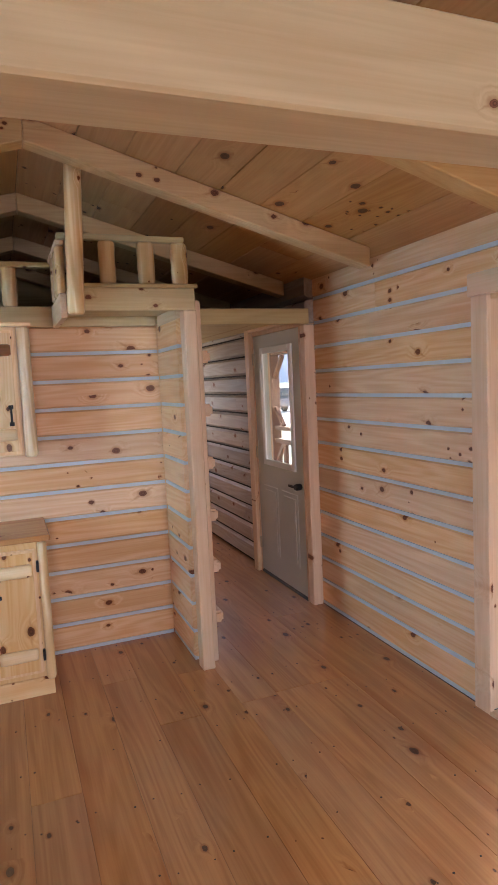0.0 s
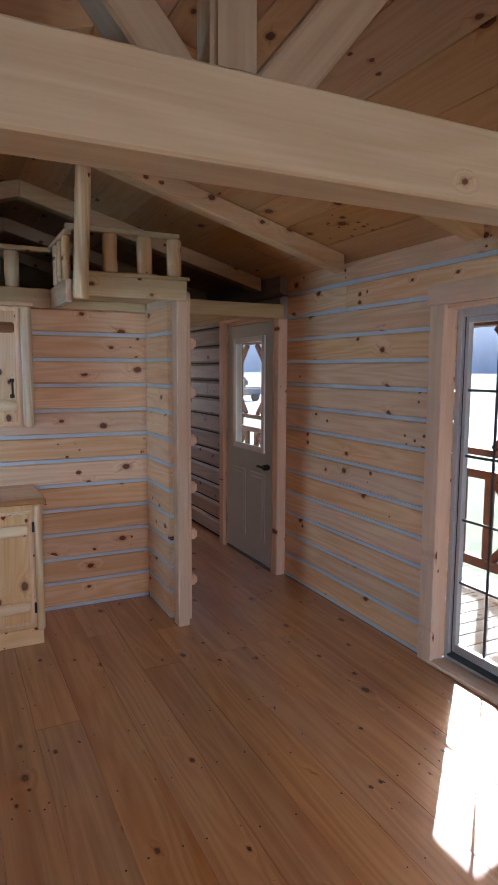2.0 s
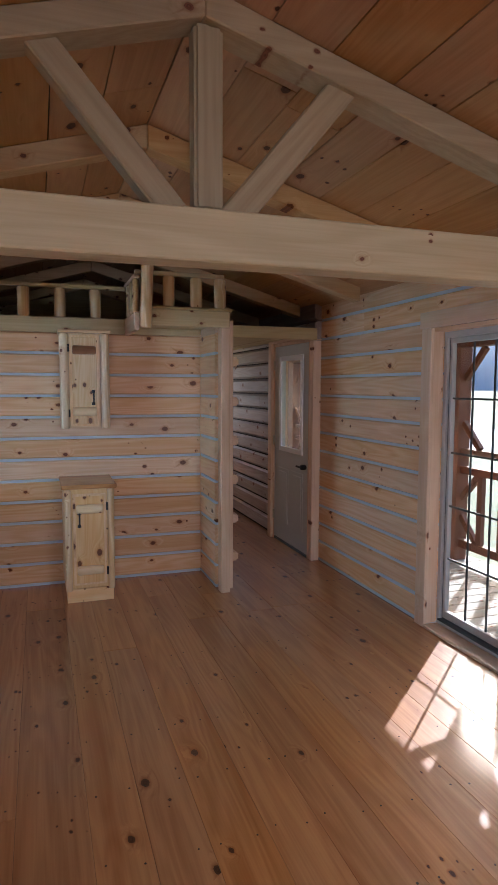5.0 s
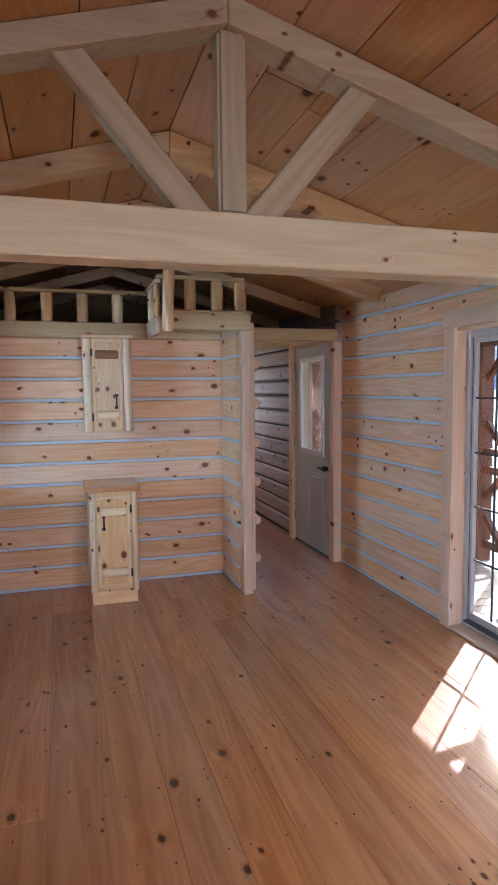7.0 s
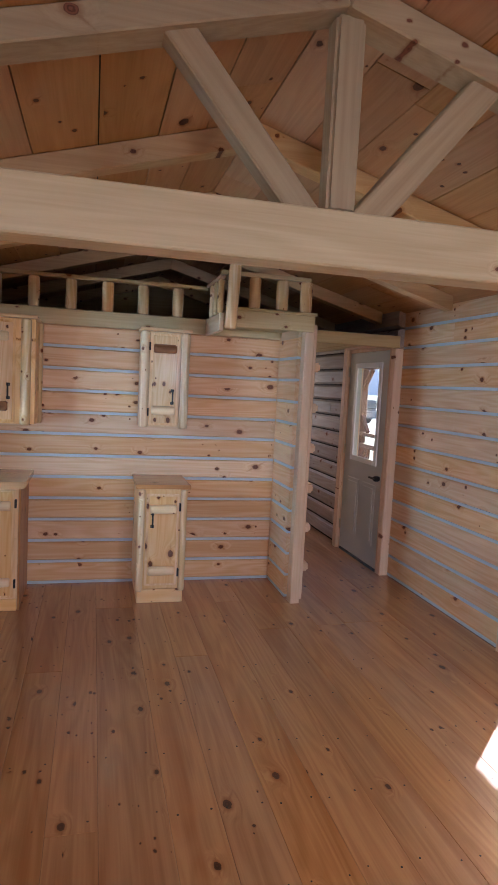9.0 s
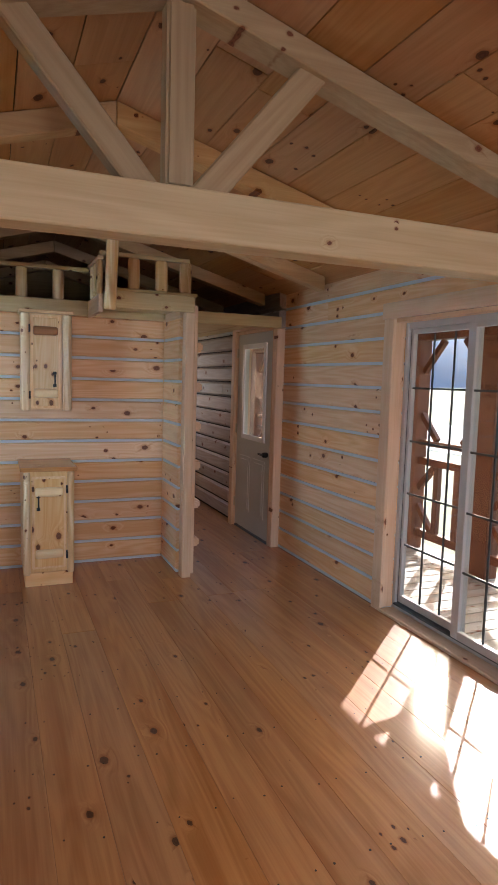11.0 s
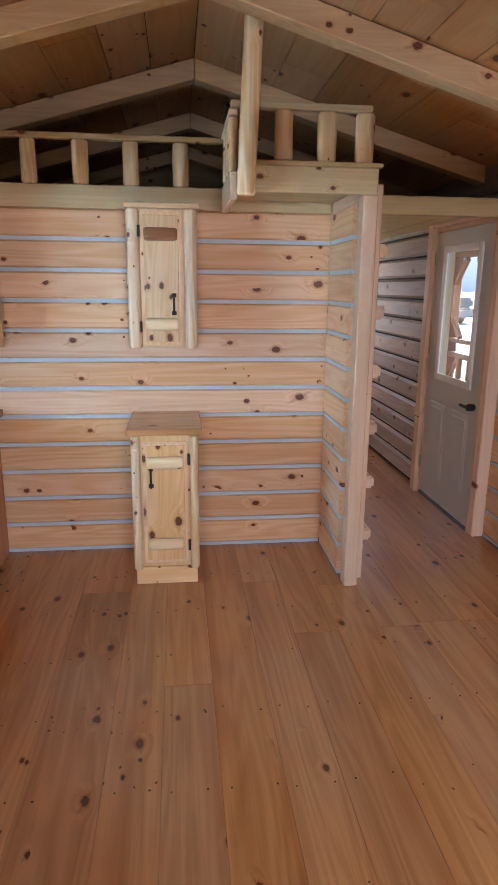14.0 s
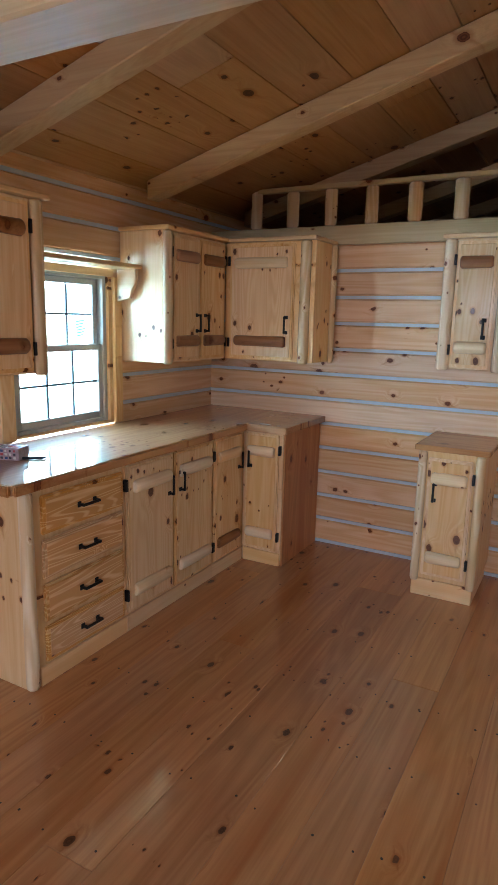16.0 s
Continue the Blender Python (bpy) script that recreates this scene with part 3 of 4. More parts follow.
# ---- entry door ----
def entry_door():
    d = empty("door_1", pose(XH, 0, 0), "grey-painted entry door with a tall glass light", "door", "", "structure")
    slab = bmesh.new()
    y0, y1, g0, g1, h0, h1 = 4.585, 5.465, 4.735, 5.275, 1.01, 1.925
    for a in ((y0, g0, 0.03, 2.06), (g1, y1, 0.03, 2.06), (g0, g1, 0.03, h0), (g0, g1, h1, 2.06)):
        add_box(slab, -0.015, 0.03, a[0], a[1], a[2], a[3])
    slab_ob = part("slab", slab, DOORPAINT, d, "grey-green paint")
    for i, (a, b) in enumerate(((4.70, 4.98), (5.07, 5.35))):
        bm = bmesh.new()
        add_box(bm, -0.021, -0.0152, a, b, 0.22, 0.80)
        part("panel", bm, DOORPAINT, d, "", 0.003)
        bm = bmesh.new()
        add_box(bm, -0.027, -0.0212, a + 0.035, b - 0.035, 0.255, 0.765)
        part("panel_field", bm, DOORPAINT, d, "", 0.004)
    bm = bmesh.new()
    for a in ((g0 - 0.03, g0 + 0.02, h0 - 0.03, h1 + 0.03), (g1 - 0.02, g1 + 0.03, h0 - 0.03, h1 + 0.03), (g0 + 0.021, g1 - 0.021, h0 - 0.03, h0 + 0.02), (g0 + 0.021, g1 - 0.021, h1 - 0.02, h1 + 0.03)):
        add_box(bm, -0.032, -0.0155, *a)
    part("light_frame", bm, WHITE, d, "white glazing frame", 0.004)
    pane = block("pane", (0.004, 0.010, g0, g1, h0, h1), GLASS, d, "clear glass", 0)
    pane.visible_shadow = False
    bm = bmesh.new()
    for a in ((4.565, 4.583, 0.0, 2.095), (5.467, 5.485, 0.0, 2.095), (4.583, 5.467, 2.064, 2.095)):
        add_box(bm, -0.02, 0.13, *a)
    part("jamb", bm, BEAMZ, d)
    block("threshold", (-0.02, 0.12, 4.584, 5.466, 0.0, 0.022), SEAL, d, "dark metal threshold", 0.003)
    block("casing", (-0.055, -0.001, 5.487, 5.575, 0, 2.14), BEAMZ, d, "", 0.005)
    block("casing", (-0.055, -0.001, 4.56, 5.487, 2.097, 2.16), BEAMY, d, "", 0.005)
    h = block("lever_handle", (-0.075, -0.06, 4.62, 4.755, 0.865, 0.885), BLACK, d, "black lever handle", 0.006, 2)
    bm = bmesh.new()
    rod(bm, (-0.016, 4.635, 0.875), (-0.07, 4.635, 0.875), 0.026, seg=12, wobble=0)
    part("rose", bm, BLACK, d)
    for z in (0.22, 1.02, 1.82):
        block("hinge", (-0.03, -0.0155, 5.455, 5.48, z, z + 0.1), plain("brass_hinge", (0.5, 0.42, 0.28), 0.35, 0.8), d, "", 0.003)


entry_door()
cp = block("hall_post", (2.735, 2.818, 4.488, 4.562, 0, 2.069), BEAMZ, None, "", 0.006)
tagged(cp, "squared pine post beside the entry door", "post", "", "structure")


# ---- sliding glass door ----
def slider():
    d = empty("door_2", pose(XR, 0, 0), "sliding glass door with grey frame and glazing bars", "door", "", "structure")
    y0, y1, zt = 1.34, 2.785, 2.02
    # pine casing and jamb lining
    block("casing", (-0.028, -0.002, 2.748, 2.858, 0.0, 2.03), BEAMZ, d, "pine casing", 0.004)
    block("jamb_lining", (-0.014, 0.078, 2.757, 2.784, 0.023, 2.03), BEAMZ, d, "", 0.003)
    block("casing", (-0.028, -0.002, 1.22, 1.33, 0.0, 2.03), BEAMZ, d, "", 0.004)
    block("casing", (-0.034, -0.002, 1.20, 2.875, 2.031, 2.137), BEAMY, d, "", 0.004)
    block("head_lining", (-0.001, 0.078, 1.345, 2.756, 2.005, 2.03), BEAMY, d, "", 0.003)
    block("sill_board", (-0.03, 0.15, 1.22, 2.756, 0.0, 0.022), BEAMY, d, "", 0.004)
    bm = bmesh.new()
    for a in ((2.720, 2.756, 0.023, zt), (1.345, 1.385, 0.023, zt), (1.386, 2.719, 1.965, zt), (1.386, 2.719, 0.023, 0.06)):
        add_box(bm, 0.08, 0.14, *a)
    part("frame", bm, VINYL, d, "grey vinyl frame", 0.003)
    block("seal", (0.10, 0.118, 2.711, 2.7195, 0.061, 1.964), SEAL, d, "dark rubber seal", 0)
    block("track", (0.051, 0.128, 1.386, 2.703, 0.0605, 0.072), SEAL, d, "", 0.002)

    def panel(a, b, x, fixed):
        bm = bmesh.new()
        st = 0.024 if fixed else 0.062
        for q in ((a, a + st, 0.073, 1.964), (b - st, b, 0.073, 1.964), (a + st, b - st, 0.073, 0.125), (a + st, b - st, 1.93, 1.964)):
            add_box(bm, x, x + 0.035, *q)
        sash = part("sash", bm, VINYL, d, "", 0.003)
        bm = bmesh.new()
        ga, gb, gz0, gz1 = a + st, b - st, 0.126, 1.929
        for i in (1, 2):
            c = ga + (gb - ga) * i / 3
            add_box(bm, x + 0.012, x + 0.019, c - 0.0065, c + 0.0065, gz0, gz1)
        for i in range(1, 5):
            c = gz0 + (gz1 - gz0) * i / 5
            add_box(bm, x + 0.0115, x + 0.0195, ga, gb, c - 0.0065, c + 0.0065)
        part("glazing_bars", bm, SEAL, sash, "dark glazing bars")
        p = block("pane", (x + 0.021, x + 0.025, ga, gb, gz0, gz1), GLASS, sash, "clear glass", 0)
        p.visible_shadow = False
        return sash

    panel(2.07, 2.71, 0.095, True)
    panel(1.39, 2.10, 0.04, False)


slider()


# ---- kitchen window ----
def kitchen_window():
    w = empty("window_1", pose(XL, 0, 0), "white-lit double-hung kitchen window with glazing bars", "window", "", "structure")
    y0, y1 = 2.66, 3.36
    block("casing", (0.0, 0.025, 3.385, 3.452, 0.935, 1.80), CABZ, w, "pine casing", 0.004)
    block("casing", (0.0, 0.025, 2.54, 2.63, 0.935, 1.80), CABZ, w, "", 0.004)
    block("casing", (0.0, 0.022, 2.632, 3.383, 1.80, 1.845), CABY, w, "", 0.003)
    bm = bmesh.new()
    for a in ((2.622, 2.645, 0.936, 1.835), (3.362, 3.398, 0.936, 1.835), (2.645, 3.362, 1.81, 1.835), (2.645, 3.362, 0.936, 0.95)):
        add_box(bm, -0.14, -0.002, *a)
    part("jamb", bm, CABZ, w)
    bm = bmesh.new()
    for a in ((2.646, 2.675, 0.951, 1.809), (3.332, 3.361, 0.951, 1.809), (2.675, 3.332, 1.785, 1.809), (2.675, 3.332, 0.951, 0.972)):
        add_box(bm, -0.11, -0.02, *a)
    part("frame", bm, VINYL, w, "grey vinyl frame", 0.003)

    def sash(x, z0, z1):
        bm = bmesh.new()
        a, b = 2.676, 3.331
        for q in ((a, a + 0.035, z0, z1), (b - 0.035, b, z0, z1), (a + 0.035, b - 0.035, z0, z0 + 0.04), (a + 0.035, b - 0.035, z1 - 0.035, z1)):
            add_box(bm, x, x + 0.03, *q)
        s = part("sash", bm, VINYL, w, "", 0.003)
        bm = bmesh.new()
        ga, gb, g0, g1 = a + 0.036, b - 0.036, z0 + 0.041, z1 - 0.036
        for i in (1, 2):
            c = ga + (gb - ga) * i / 3
            add_box(bm, x + 0.008, x + 0.018, c - 0.006, c + 0.006, g0, g1)
        c = (g0 + g1) / 2
        add_box(bm, x + 0.0075, x + 0.0185, ga, gb, c - 0.006, c + 0.006)
        part("glazing_bars", bm, SEAL, s, "dark glazing bars")
        p = block("pane", (x + 0.004, x + 0.007, ga, gb, g0, g1), GLASS, s, "clear glass", 0)
        p.visible_shadow = False

    sash(-0.095, 1.375, 1.784)
    sash(-0.06, 0.973, 1.41)
    st = empty("window_sticker", pose(XL - 0.08, 3.21, 1.50, 8, 0, 0), "green and blue paper sticker on the window pane", "sticker")
    block("paper", (0, 0.001, -0.045, 0.045, -0.055, 0.055), PAPER, st, "", 0)
    for i in range(6):
        block("print_bar", (0.001, 0.0016, -0.036, 0.036 - 0.012 * (i % 3), 0.04 - 0.016 * i, 0.047 - 0.016 * i), INK, st, "", 0)
    sh = empty("window_shelf", pose(XL, 0, 0), "pine shelf above the kitchen window with a cut bracket", "shelf")
    block("board", (0.026, 0.19, 2.58, 3.44, 1.845, 1.87), CABY, sh, "", 0.004)
    bm = bmesh.new()
    prof = [(0.026, 1.844), (0.17, 1.844), (0.17, 1.77), (0.14, 1.73), (0.12, 1.68), (0.026, 1.66)]
    a = [bm.verts.new((x, 3.405, z)) for x, z in prof]
    b = [bm.verts.new((x, 3.43, z)) for x, z in prof]
    for i in range(len(prof)):
        bm.faces.new((a[i], a[(i + 1) % 6], b[(i + 1) % 6], b[i]))
    bm.faces.new(a)
    bm.faces.new(list(reversed(b)))
    bmesh.ops.recalc_face_normals(bm, faces=list(bm.faces))
    part("bracket", bm, CABX, sh, "", 0.003)


kitchen_window()
# glowing sheet outside the kitchen window: stands in for the sky, lights the kitchen
GLOW = bpy.data.materials.new("glowing_backdrop")
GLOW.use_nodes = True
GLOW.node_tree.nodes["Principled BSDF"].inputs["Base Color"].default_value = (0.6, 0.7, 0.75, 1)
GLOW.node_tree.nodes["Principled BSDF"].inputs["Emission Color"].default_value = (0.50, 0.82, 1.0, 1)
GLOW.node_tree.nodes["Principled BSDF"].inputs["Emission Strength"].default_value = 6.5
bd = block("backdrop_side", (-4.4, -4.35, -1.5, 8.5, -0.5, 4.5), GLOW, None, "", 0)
tagged(bd, "glowing sheet standing in for the sky outside the kitchen window", "backdrop", "", "structure")
# unseen front windows, added as openings for the two front lamps
for i, x in enumerate((-0.19, 1.91)):
    w = empty("window_%d" % (i + 2), pose(x, YF, 0), "plain unseen window added in the front wall", "window", "", "structure")
    bm = bmesh.new()
    for a in ((-0.5, -0.44, 0.87, 2.06), (0.44, 0.5, 0.87, 2.06), (-0.44, 0.44, 0.87, 0.93), (-0.44, 0.44, 2.0, 2.06)):
        add_box(bm, a[0], a[1], -0.1, -0.02, a[2], a[3])
    part("window_frame", bm, VINYL, w, "", 0.003)


# ---- cabinets: front towards local -y, width along local x ----
def pull(parent, x, z, vertical=True, y=-0.021):
    bm = bmesh.new()
    L = 0.048
    for s in (-1, 1):
        if vertical:
            add_box(bm, x - 0.013, x + 0.013, y - 0.006, y - 0.0005, z + s * L - 0.011, z + s * L + 0.011)
            add_box(bm, x - 0.006, x + 0.006, y - 0.028, y - 0.006, z + s * L - 0.006, z + s * L + 0.006)
        else:
            add_box(bm, x + s * L - 0.011, x + s * L + 0.011, y - 0.006, y - 0.0005, z - 0.013, z + 0.013)
            add_box(bm, x + s * L - 0.006, x + s * L + 0.006, y - 0.028, y - 0.006, z - 0.006, z + 0.006)
    if vertical:
        add_box(bm, x - 0.006, x + 0.006, y - 0.036, y - 0.026, z - L - 0.006, z + L + 0.006)
    else:
        add_box(bm, x - L - 0.006, x + L + 0.006, y - 0.036, y - 0.026, z - 0.006, z + 0.006)
    return part("handle", bm, BLACK, parent, "black iron pull", 0.002)


def cab_door(cab, x0, x1, z0, z1, hinge, pull_z, brown=(False, False), seed=0, base=False):
    bm = bmesh.new()
    add_box(bm, x0, x1, -0.020, -0.001, z0, z1)
    d = part("door", bm, CABZ, cab, "", 0.006, 2)
    bm = bmesh.new()
    add_box(bm, x0 + 0.018, x1 - 0.018, -0.0235, -0.0202, z0 + 0.018, z1 - 0.018)
    part("raised_field", bm, CABZ, d, "", 0.003)
    w = x1 - x0
    for k, (z, br) in enumerate(((z1 - 0.115, brown[0]), (z0 + 0.115, brown[1]))):
        log_part("half_log", (x0 + w * 0.1, -0.0236, z), (x1 - w * 0.1, -0.0236, z), 0.034, BROWNLOG if br else PEELED, d, out=(0, -1, 0), half=True,
                 label="half-log trim with bark-brown stain" if br else "peeled half-log trim", squash=0.8, seed=seed + k, wobble=0.08)
    px = x1 - 0.045 if hinge == "l" else x0 + 0.045
    pull(d, px, pull_z, True, -0.0235)
    hx = x0 - 0.006 if hinge == "l" else x1 + 0.006
    for z in (z0 + 0.1, z1 - 0.1):
        bm = bmesh.new()
        add_box(bm, hx - 0.007, hx + 0.007, -0.026, -0.0005, z - 0.03, z + 0.03)
        part("hinge", bm, BLACK, d, "black hinge", 0.002)
    return d


def carcass(cab, w, depth, z0, z1):
    bm = bmesh.new()
    add_box(bm, 0, w, 0, depth, z0, z1)
    return part("body", bm, CABS, cab, "", 0.003)


def wall_cabinet(m, w, depth, z0, z1, doors, label, logs, cornice=True):
    """logs: x of vertical peeled half-logs on the front; doors: (x0, x1, hinge, brown pair)."""
    cab = empty("wall_cabinet", m, label, "cabinet", "kitchen wall cabinets")
    carcass(cab, w, depth, z0, z1 - 0.025)
    block("cornice", (-0.015, w + 0.015, -0.05, depth, z1 - 0.024, z1), CABX, cab, "", 0.005)
    for i, (x0, x1, hinge, brown) in enumerate(doors):
        cab_door(cab, x0, x1, z0 + 0.012, z1 - 0.04, hinge, z0 + 0.235, brown, seed=i * 3 + int(w * 100))
    for i, x in enumerate(logs):
        log_part("corner_log", (x, -0.002, z0 - 0.008), (x, -0.002, z1 - 0.026), 0.036, PEELEDZ, cab, out=(0, -1, 0), half=True, label="peeled half-log edge", squash=0.9, seed=40 + i + int(w * 50), wobble=0.07)
    return cab


# small wall cabinet over the small base cabinet
wall_cabinet(pose(0.497, 4.255, 0), 0.368, 0.235, 1.318, 2.075, [(0.066, 0.288, "l", (True, False))],
             "small pine wall cabinet with peeled half-log edges", (0.028, 0.336))
# back-wall corner cabinet, left-wall double cabinet, cabinet beyond the window
wall_cabinet(pose(-0.915, 4.155, 0), 0.65, 0.335, 1.31, 2.09, [(0.045, 0.515, "l", (False, True))],
             "pine corner wall cabinet with half-log trim", (0.585,))
corner = [o for o in bpy.data.objects if o.name.startswith("wall_cabinet")][-1]
log_part("corner_log", (0.65, 0.285, 1.30), (0.65, 0.285, 2.064), 0.03, PEELEDZ, corner, out=(1, 0, 0), half=True, label="peeled half-log edge", seed=78)
cab = wall_cabinet(pose(-0.915, 3.457, 0, 0, 0, 90), 0.693, 0.315, 1.31, 2.09, [(0.072, 0.362, "l", (True, True)), (0.367, 0.66, "r", (True, True))],
                   "double-door pine wall cabinet beside the window", (0.035,))
log_part("corner_log", (0.035, 0.285, 1.30), (0.035, 0.285, 2.064), 0.03, PEELEDZ, cab, out=(-1, 0, 0), half=True, label="peeled half-log edge", seed=77)
wall_cabinet(pose(-0.915, 2.02, 0, 0, 0, 90), 0.54, 0.315, 1.31, 2.09, [(0.03, 0.455, "r", (True, True))],
             "pine wall cabinet with brown half-log trim", (0.502,))


# small base cabinet
def small_base():
    cab = empty("base_cabinet", pose(0.492, 3.995, 0), "small freestanding pine base cabinet against the log wall", "cabinet")
    w, dep = 0.368, 0.48
    bm = bmesh.new()
    add_box(bm, 0, w, 0, dep, 0.105, 0.872)
    part("body", bm, CABS, cab, "", 0.003)
    block("plinth", (0.012, w - 0.012, -0.006, dep, 0.0, 0.104), CABX, cab, "", 0.003)
    block("top", (-0.02, w + 0.02, -0.03, dep + 0.012, 0.873, 0.905), TOPX, cab, "", 0.005)
    for x, s in ((0.026, 1), (w - 0.026, 2)):
        log_part("corner_log", (x, -0.001, 0.09), (x, -0.001, 0.866), 0.025, PEELEDZ, cab, out=(0, -1, 0), half=True, squash=0.8, seed=60 + s, wobble=0.05)
    cab_door(cab, 0.062, w - 0.062, 0.135, 0.835, "r", 0.64, (False, False), seed=7)


small_base()

# left run: base cabinets, front at x -0.62
FX = -0.625


DRAWERW = wood("drawer_pine", (0.86, 0.61, 0.33), (0.66, 0.36, 0.14), "x", rough=0.4, coat=0.15, rings_amount=0.75, depth=1, rare=0.85, cluster=0.7, ring_count=240.0, streak=0.2)


def drawer_base():
    cab = empty("drawer_cabinet", pose(FX, 2.13, 0, 0, 0, 90), "pine base cabinet with four drawers", "cabinet", "kitchen base cabinets")
    w, dep = 0.61, 0.61
    carcass(cab, w, dep, 0.0, 0.883)
    block("plinth", (0.05, w, -0.016, -0.001, 0.0, 0.085), CABX, cab, "", 0.003)
    log_part("corner_log", (0.022, 0.006, 0.0), (0.022, 0.006, 0.87), 0.03, PEELEDZ, cab, out=(-0.4, -1, 0), half=False, label="peeled log corner", seed=81, wobble=0.07)
    for i, (z0, z1) in enumerate(((0.10, 0.262), (0.285, 0.455), (0.478, 0.65), (0.675, 0.845))):
        bm = bmesh.new()
        add_box(bm, 0.085, 0.592, -0.02, -0.001, z0, z1)
        d = part("drawer", bm, DRAWERW, cab, "", 0.006, 2)
        bm = bmesh.new()
        add_box(bm, 0.103, 0.574, -0.0235, -0.0202, z0 + 0.017, z1 - 0.017)
        part("raised_field", bm, DRAWERW, d, "", 0.003)
        pull(d, 0.34, (z0 + z1) / 2, False, -0.0235)


drawer_base()
cab = empty("base_cabinet", pose(FX, 2.742, 0, 0, 0, 90), "double-door pine base cabinet with half-log trim", "cabinet", "kitchen base cabinets")
carcass(cab, 0.80, 0.61, 0.0, 0.883)
block("plinth", (0.0, 0.80, -0.016, -0.001, 0.0, 0.085), CABX, cab, "", 0.003)
cab_door(cab, 0.012, 0.392, 0.095, 0.868, "l", 0.70, seed=11)
cab_door(cab, 0.404, 0.79, 0.095, 0.868, "r", 0.70, seed=13)
cab = empty("corner_cabinet", pose(FX, 3.543, 0, 0, 0, 90), "pine corner base cabinet with two doors", "cabinet", "kitchen base cabinets")
carcass(cab, 0.955, 0.61, 0.0, 0.883)
block("plinth", (0.0, 0.37, -0.016, -0.001, 0.0, 0.085), CABX, cab, "", 0.003)
cab_door(cab, 0.012, 0.335, 0.095, 0.868, "l", 0.70, (False, True), seed=15)
leg = empty("base_cabinet", pose(-0.624, 3.935, 0), "pine base cabinet with reddish end panel", "cabinet", "kitchen base cabinets")
carcass(leg, 0.285, 0.555, 0.0, 0.883)
block("end_panel", (0.286, 0.30, 0.0, 0.56, 0.0, 0.883), CEDAR, leg, "reddish knotty end panel", 0.003)
block("plinth", (0.017, 0.285, -0.016, -0.001, 0.0, 0.085), CABX, leg, "", 0.003)
cab_door(leg, 0.022, 0.262, 0.095, 0.868, "r", 0.70, seed=17)


def countertop():
    top = empty("countertop", pose(0, 0, 0), "varnished pine countertop in an L shape", "countertop")
    xf, yf, xe = -0.585, 3.88, -0.29
    block("long_slab", (XL + 0.006, xf, 2.05, YB - 0.006, 0.886, 0.928), TOPY, top, "", 0.002)
    block("short_slab", (xf + 0.0005, xe, yf, YB - 0.006, 0.886, 0.9278), TOPX, top, "", 0.002)
    block("nosing", (xf + 0.0005, xf + 0.02, 2.05, yf - 0.001, 0.884, 0.9282), TOPY, top, "", 0.006, 2)
    block("nosing", (xf + 0.021, xe, yf - 0.02, yf - 0.0005, 0.884, 0.928), TOPX, top, "", 0.006, 2)
    block("nosing", (XL + 0.006, xf, 2.03, 2.0495, 0.884, 0.9282), TOPX, top, "", 0.006, 2)


countertop()
box = empty("printed_carton", pose(-1.0, 2.36, 0.9285, 0, 0, 20), "small printed cardboard carton on the countertop", "box")
block("carton", (-0.10, 0.10, -0.04, 0.05, 0, 0.055), CARTON, box, "", 0.002)
rng = random.Random(8)
inks = [plain("print_%d" % i, c, 0.4) for i, c in enumerate(((0.7, 0.65, 0.6), (0.45, 0.06, 0.07), (0.05, 0.08, 0.22), (0.05, 0.04, 0.05)))]
for row in range(3):
    for k in range(9):
        x = -0.094 + 0.021 * k
        block("print_patch", (x, x + rng.uniform(0.008, 0.017), -0.0408, -0.0401, 0.006 + 0.016 * row, 0.016 + 0.016 * row), inks[rng.randrange(4)], box, "", 0)
        block("print_patch", (x, x + rng.uniform(0.008, 0.017), -0.03 + 0.025 * row, -0.014 + 0.025 * row, 0.0551, 0.0556), inks[rng.randrange(4)], box, "", 0)
pen = new("pen")
pen.matrix_basis = pose(-0.86, 2.42, 0.9285, 0, 0, 0)
tagged(pen, "dark pen lying on the countertop", "pen")
log_part("barrel", (-0.05, -0.04, 0.006), (0.03, 0.035, 0.006), 0.006, BLACK, pen, wobble=0)


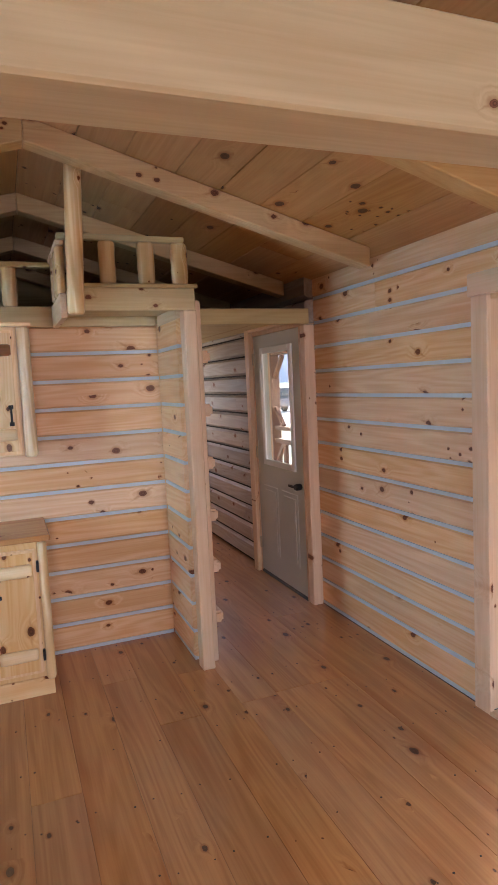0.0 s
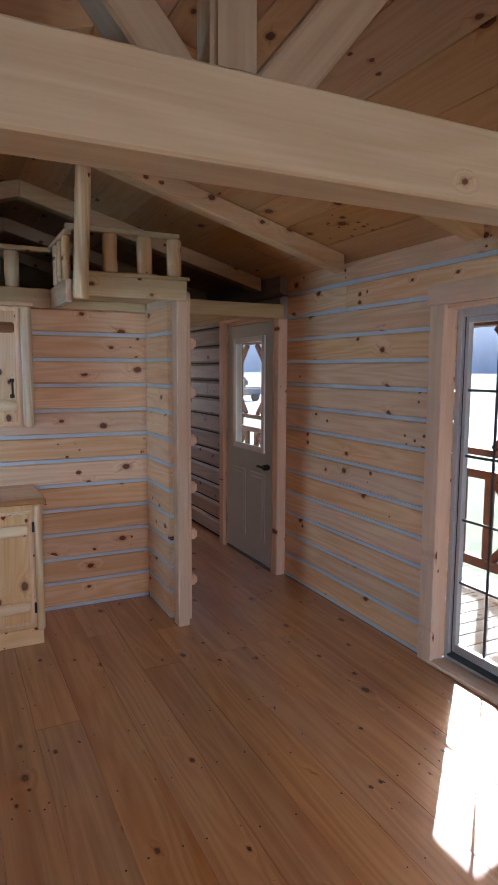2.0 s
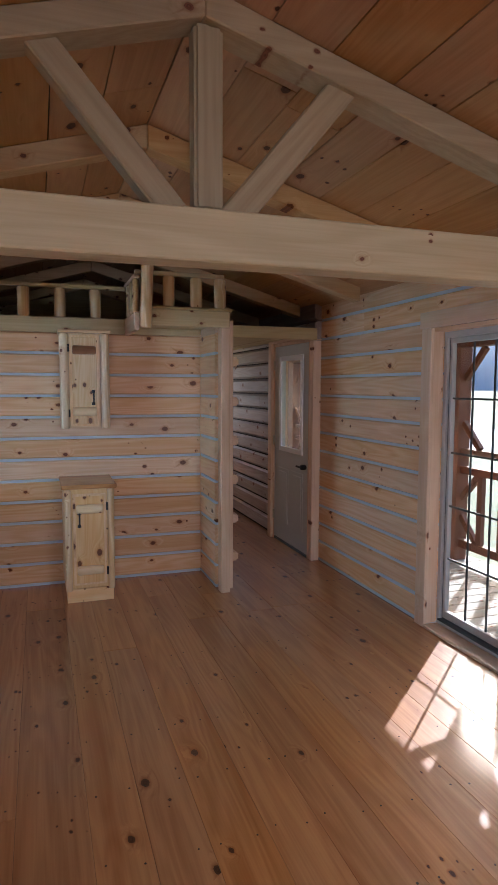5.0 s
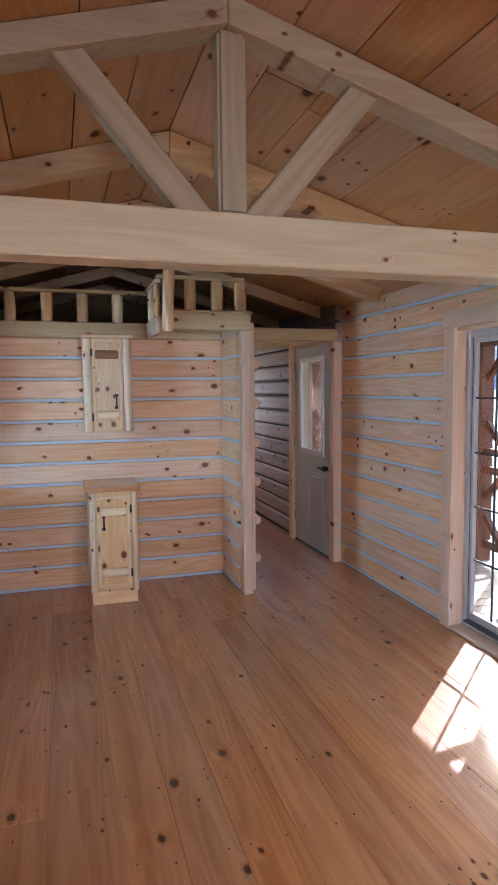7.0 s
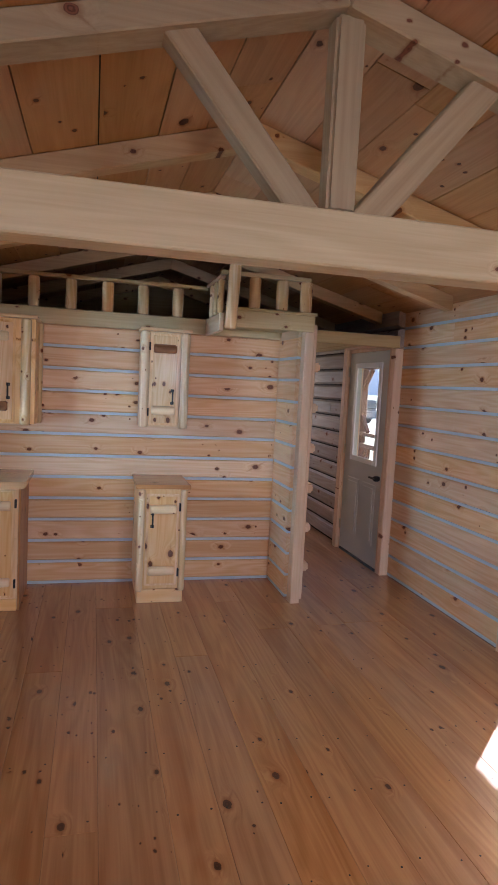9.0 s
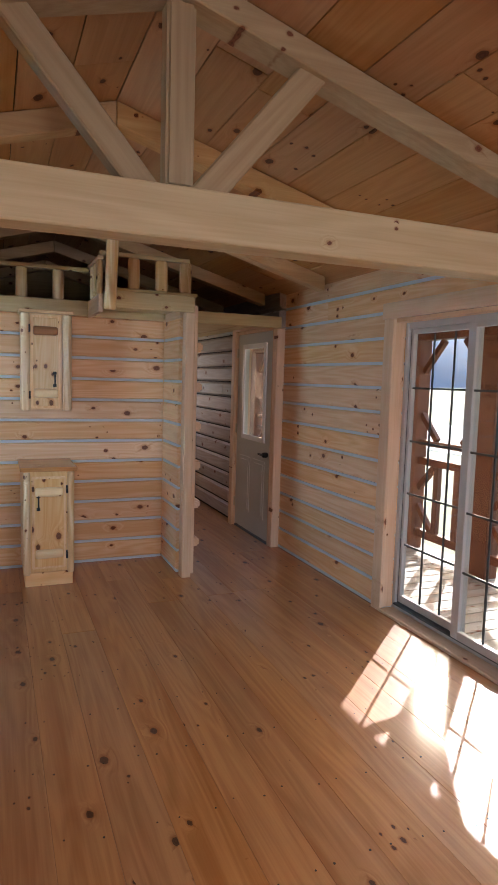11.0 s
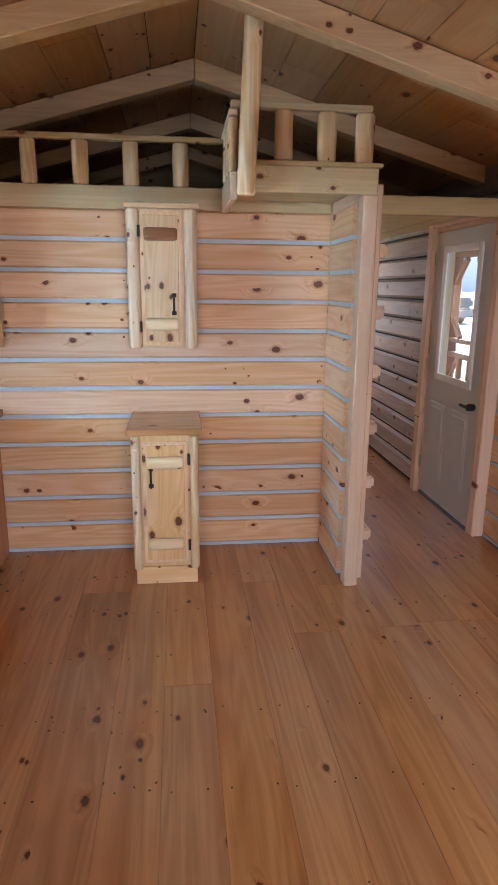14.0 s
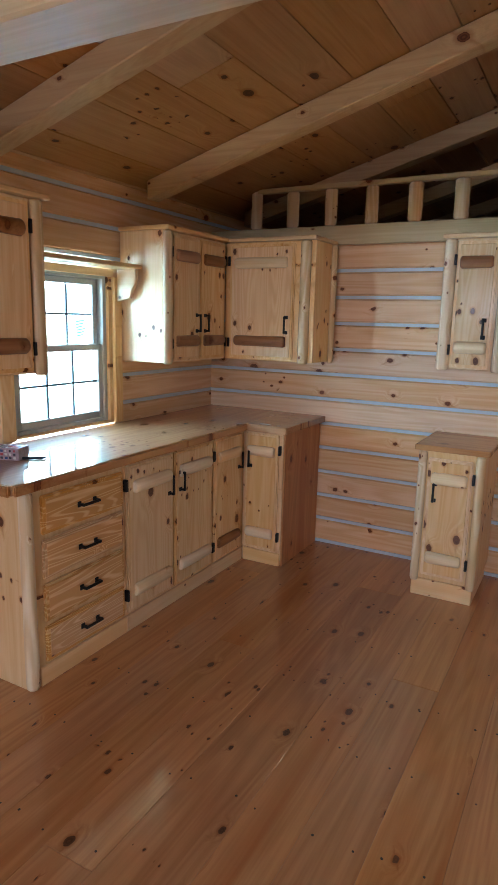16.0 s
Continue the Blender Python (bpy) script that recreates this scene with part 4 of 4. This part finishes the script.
# ---- outside: porch, ground, distance ----
def porch():
    deck = empty("porch_deck", pose(0, 0, 0), "weathered pale porch deck of boards", "deck", "", "structure")
    rng = random.Random(3)
    y = -3.0
    while y < 10.6:
        ob = block("deck_board", (0, 1.50, 0, 0.136, 0, 0.03), DECKW, deck, "", 0.003)
        ob.location = (2.99, y, -0.11 + rng.uniform(-0.001, 0.001))
        y += 0.142
    block("joist", (2.99, 4.48, -3.0, 10.6, -0.35, -0.112), GAPSHADE, deck, "", 0)
    px = 4.22
    ys = [4.42 + 1.05 * i for i in range(-7, 6)]
    rail = empty("porch_railing", pose(0, 0, 0), "red-stained timber porch railing with knee braces", "railing")
    block("header", (px, px + 0.14, -3.0, 10.6, 2.03, 2.16), STAINY, rail, "", 0.005)
    for i, y in enumerate(ys):
        block("post", (px, px + 0.15, y - 0.10, y + 0.10, -0.08, 2.029), STAIN, rail, "", 0.008)
        if i == len(ys) - 1:
            break
        y0, y1 = y + 0.101, ys[i + 1] - 0.101
        for z0, z1 in ((0.99, 1.045), (0.80, 0.87), (0.06, 0.14)):
            block("rail", (px + 0.04, px + 0.11, y0, y1, z0, z1), STAINY, rail, "", 0.004)
        for f in (0.33, 0.67):
            yc = y0 + (y1 - y0) * f
            block("baluster", (px + 0.05, px + 0.10, yc - 0.035, yc + 0.035, 0.141, 0.799), STAIN, rail, "", 0.004)
        for (ya, za), (yb, zb) in (((y0, 1.72), (y0 + 0.28, 2.02)), ((y1, 1.72), (y1 - 0.28, 2.02)), ((y0, 1.30), (y0 + 0.25, 1.05)), ((y1, 1.30), (y1 - 0.25, 1.05)),
                                   ((y0, 0.55), (y0 + 0.24, 0.80)), ((y1, 0.55), (y1 - 0.24, 0.80)), ((y0, 0.38), (y0 + 0.22, 0.145)), ((y1, 0.38), (y1 - 0.22, 0.145))):
            L = math.hypot(yb - ya, zb - za)
            ob = block("brace", (0.0, 0.05, 0, L, -0.03, 0.03), STAINY, rail, "", 0.004)
            ob.matrix_basis = Matrix.Translation((px + 0.05, ya, za)) @ Matrix.Rotation(math.atan2(zb - za, yb - ya), 4, "X")
    r = block("porch_roof", (2.9, 4.62, -3.2, 10.7, 2.17, 2.23), ROOFW, None, "", 0)
    tagged(r, "brown underside of the porch roof", "roof", "", "structure")


porch()
bm = bmesh.new()
n = 24
R = 1800
ring = [bm.verts.new((R * math.cos(2 * math.pi * i / n), R * math.sin(2 * math.pi * i / n), -0.62)) for i in range(n)]
bm.faces.new(ring)
tagged(part("ground", bm, GRASS), "pale dry grass field around the cabin", "ground", "", "structure")
r = block("road", (14, 24, -200, 300, -0.615, -0.60), GRAVEL, None, "", 0)
tagged(r, "pale gravel drive across the grass", "road", "", "structure")


def hills():
    bm = bmesh.new()
    prev = None
    for i in range(181):
        a = radians(-60 + 180 * i / 180)
        d = 600
        h = 75 + 45 * noise.noise(Vector((i * 0.06, 1.0, 0))) + 10 * noise.noise(Vector((i * 0.5, 4.0, 0)))
        cur = [bm.verts.new((d * math.cos(a) * k, d * math.sin(a) * k, z)) for k, z in ((1.0, -1), (1.25, h), (1.6, -1))]
        if prev:
            for j in range(2):
                bm.faces.new((prev[j], cur[j], cur[j + 1], prev[j + 1]))
        prev = cur
    bmesh.ops.recalc_face_normals(bm, faces=list(bm.faces))
    tagged(part("backdrop", bm, HILL, None, "", 0, 1, True), "distant dark wooded hills", "hills", "", "structure")


hills()


def pickup():
    car = empty("pickup_truck", pose(19, 41, -0.60, 0, 0, 25), "dark grey pickup truck parked far off on the drive", "truck")
    paint, tyre = plain("truck_paint", (0.10, 0.11, 0.13), 0.3), plain("tyre_rubber", (0.03, 0.03, 0.03), 0.8)
    block("body", (-2.6, 2.6, -0.95, 0.95, 0.45, 1.05), paint, car, "", 0.12, 3)
    block("cab", (-0.9, 1.0, -0.85, 0.85, 1.0, 1.75), paint, car, "", 0.22, 3)
    block("windscreen", (-0.7, 0.8, -0.88, 0.88, 1.18, 1.6), SEAL, car, "", 0.1, 2)
    for x in (-1.65, 1.65):
        for y in (-0.93, 0.70):
            bm = bmesh.new()
            rod(bm, (x, y, 0.38), (x, y + 0.23, 0.38), 0.38, seg=20, wobble=0)
            part("wheel", bm, tyre, car)


pickup()
build_floor()
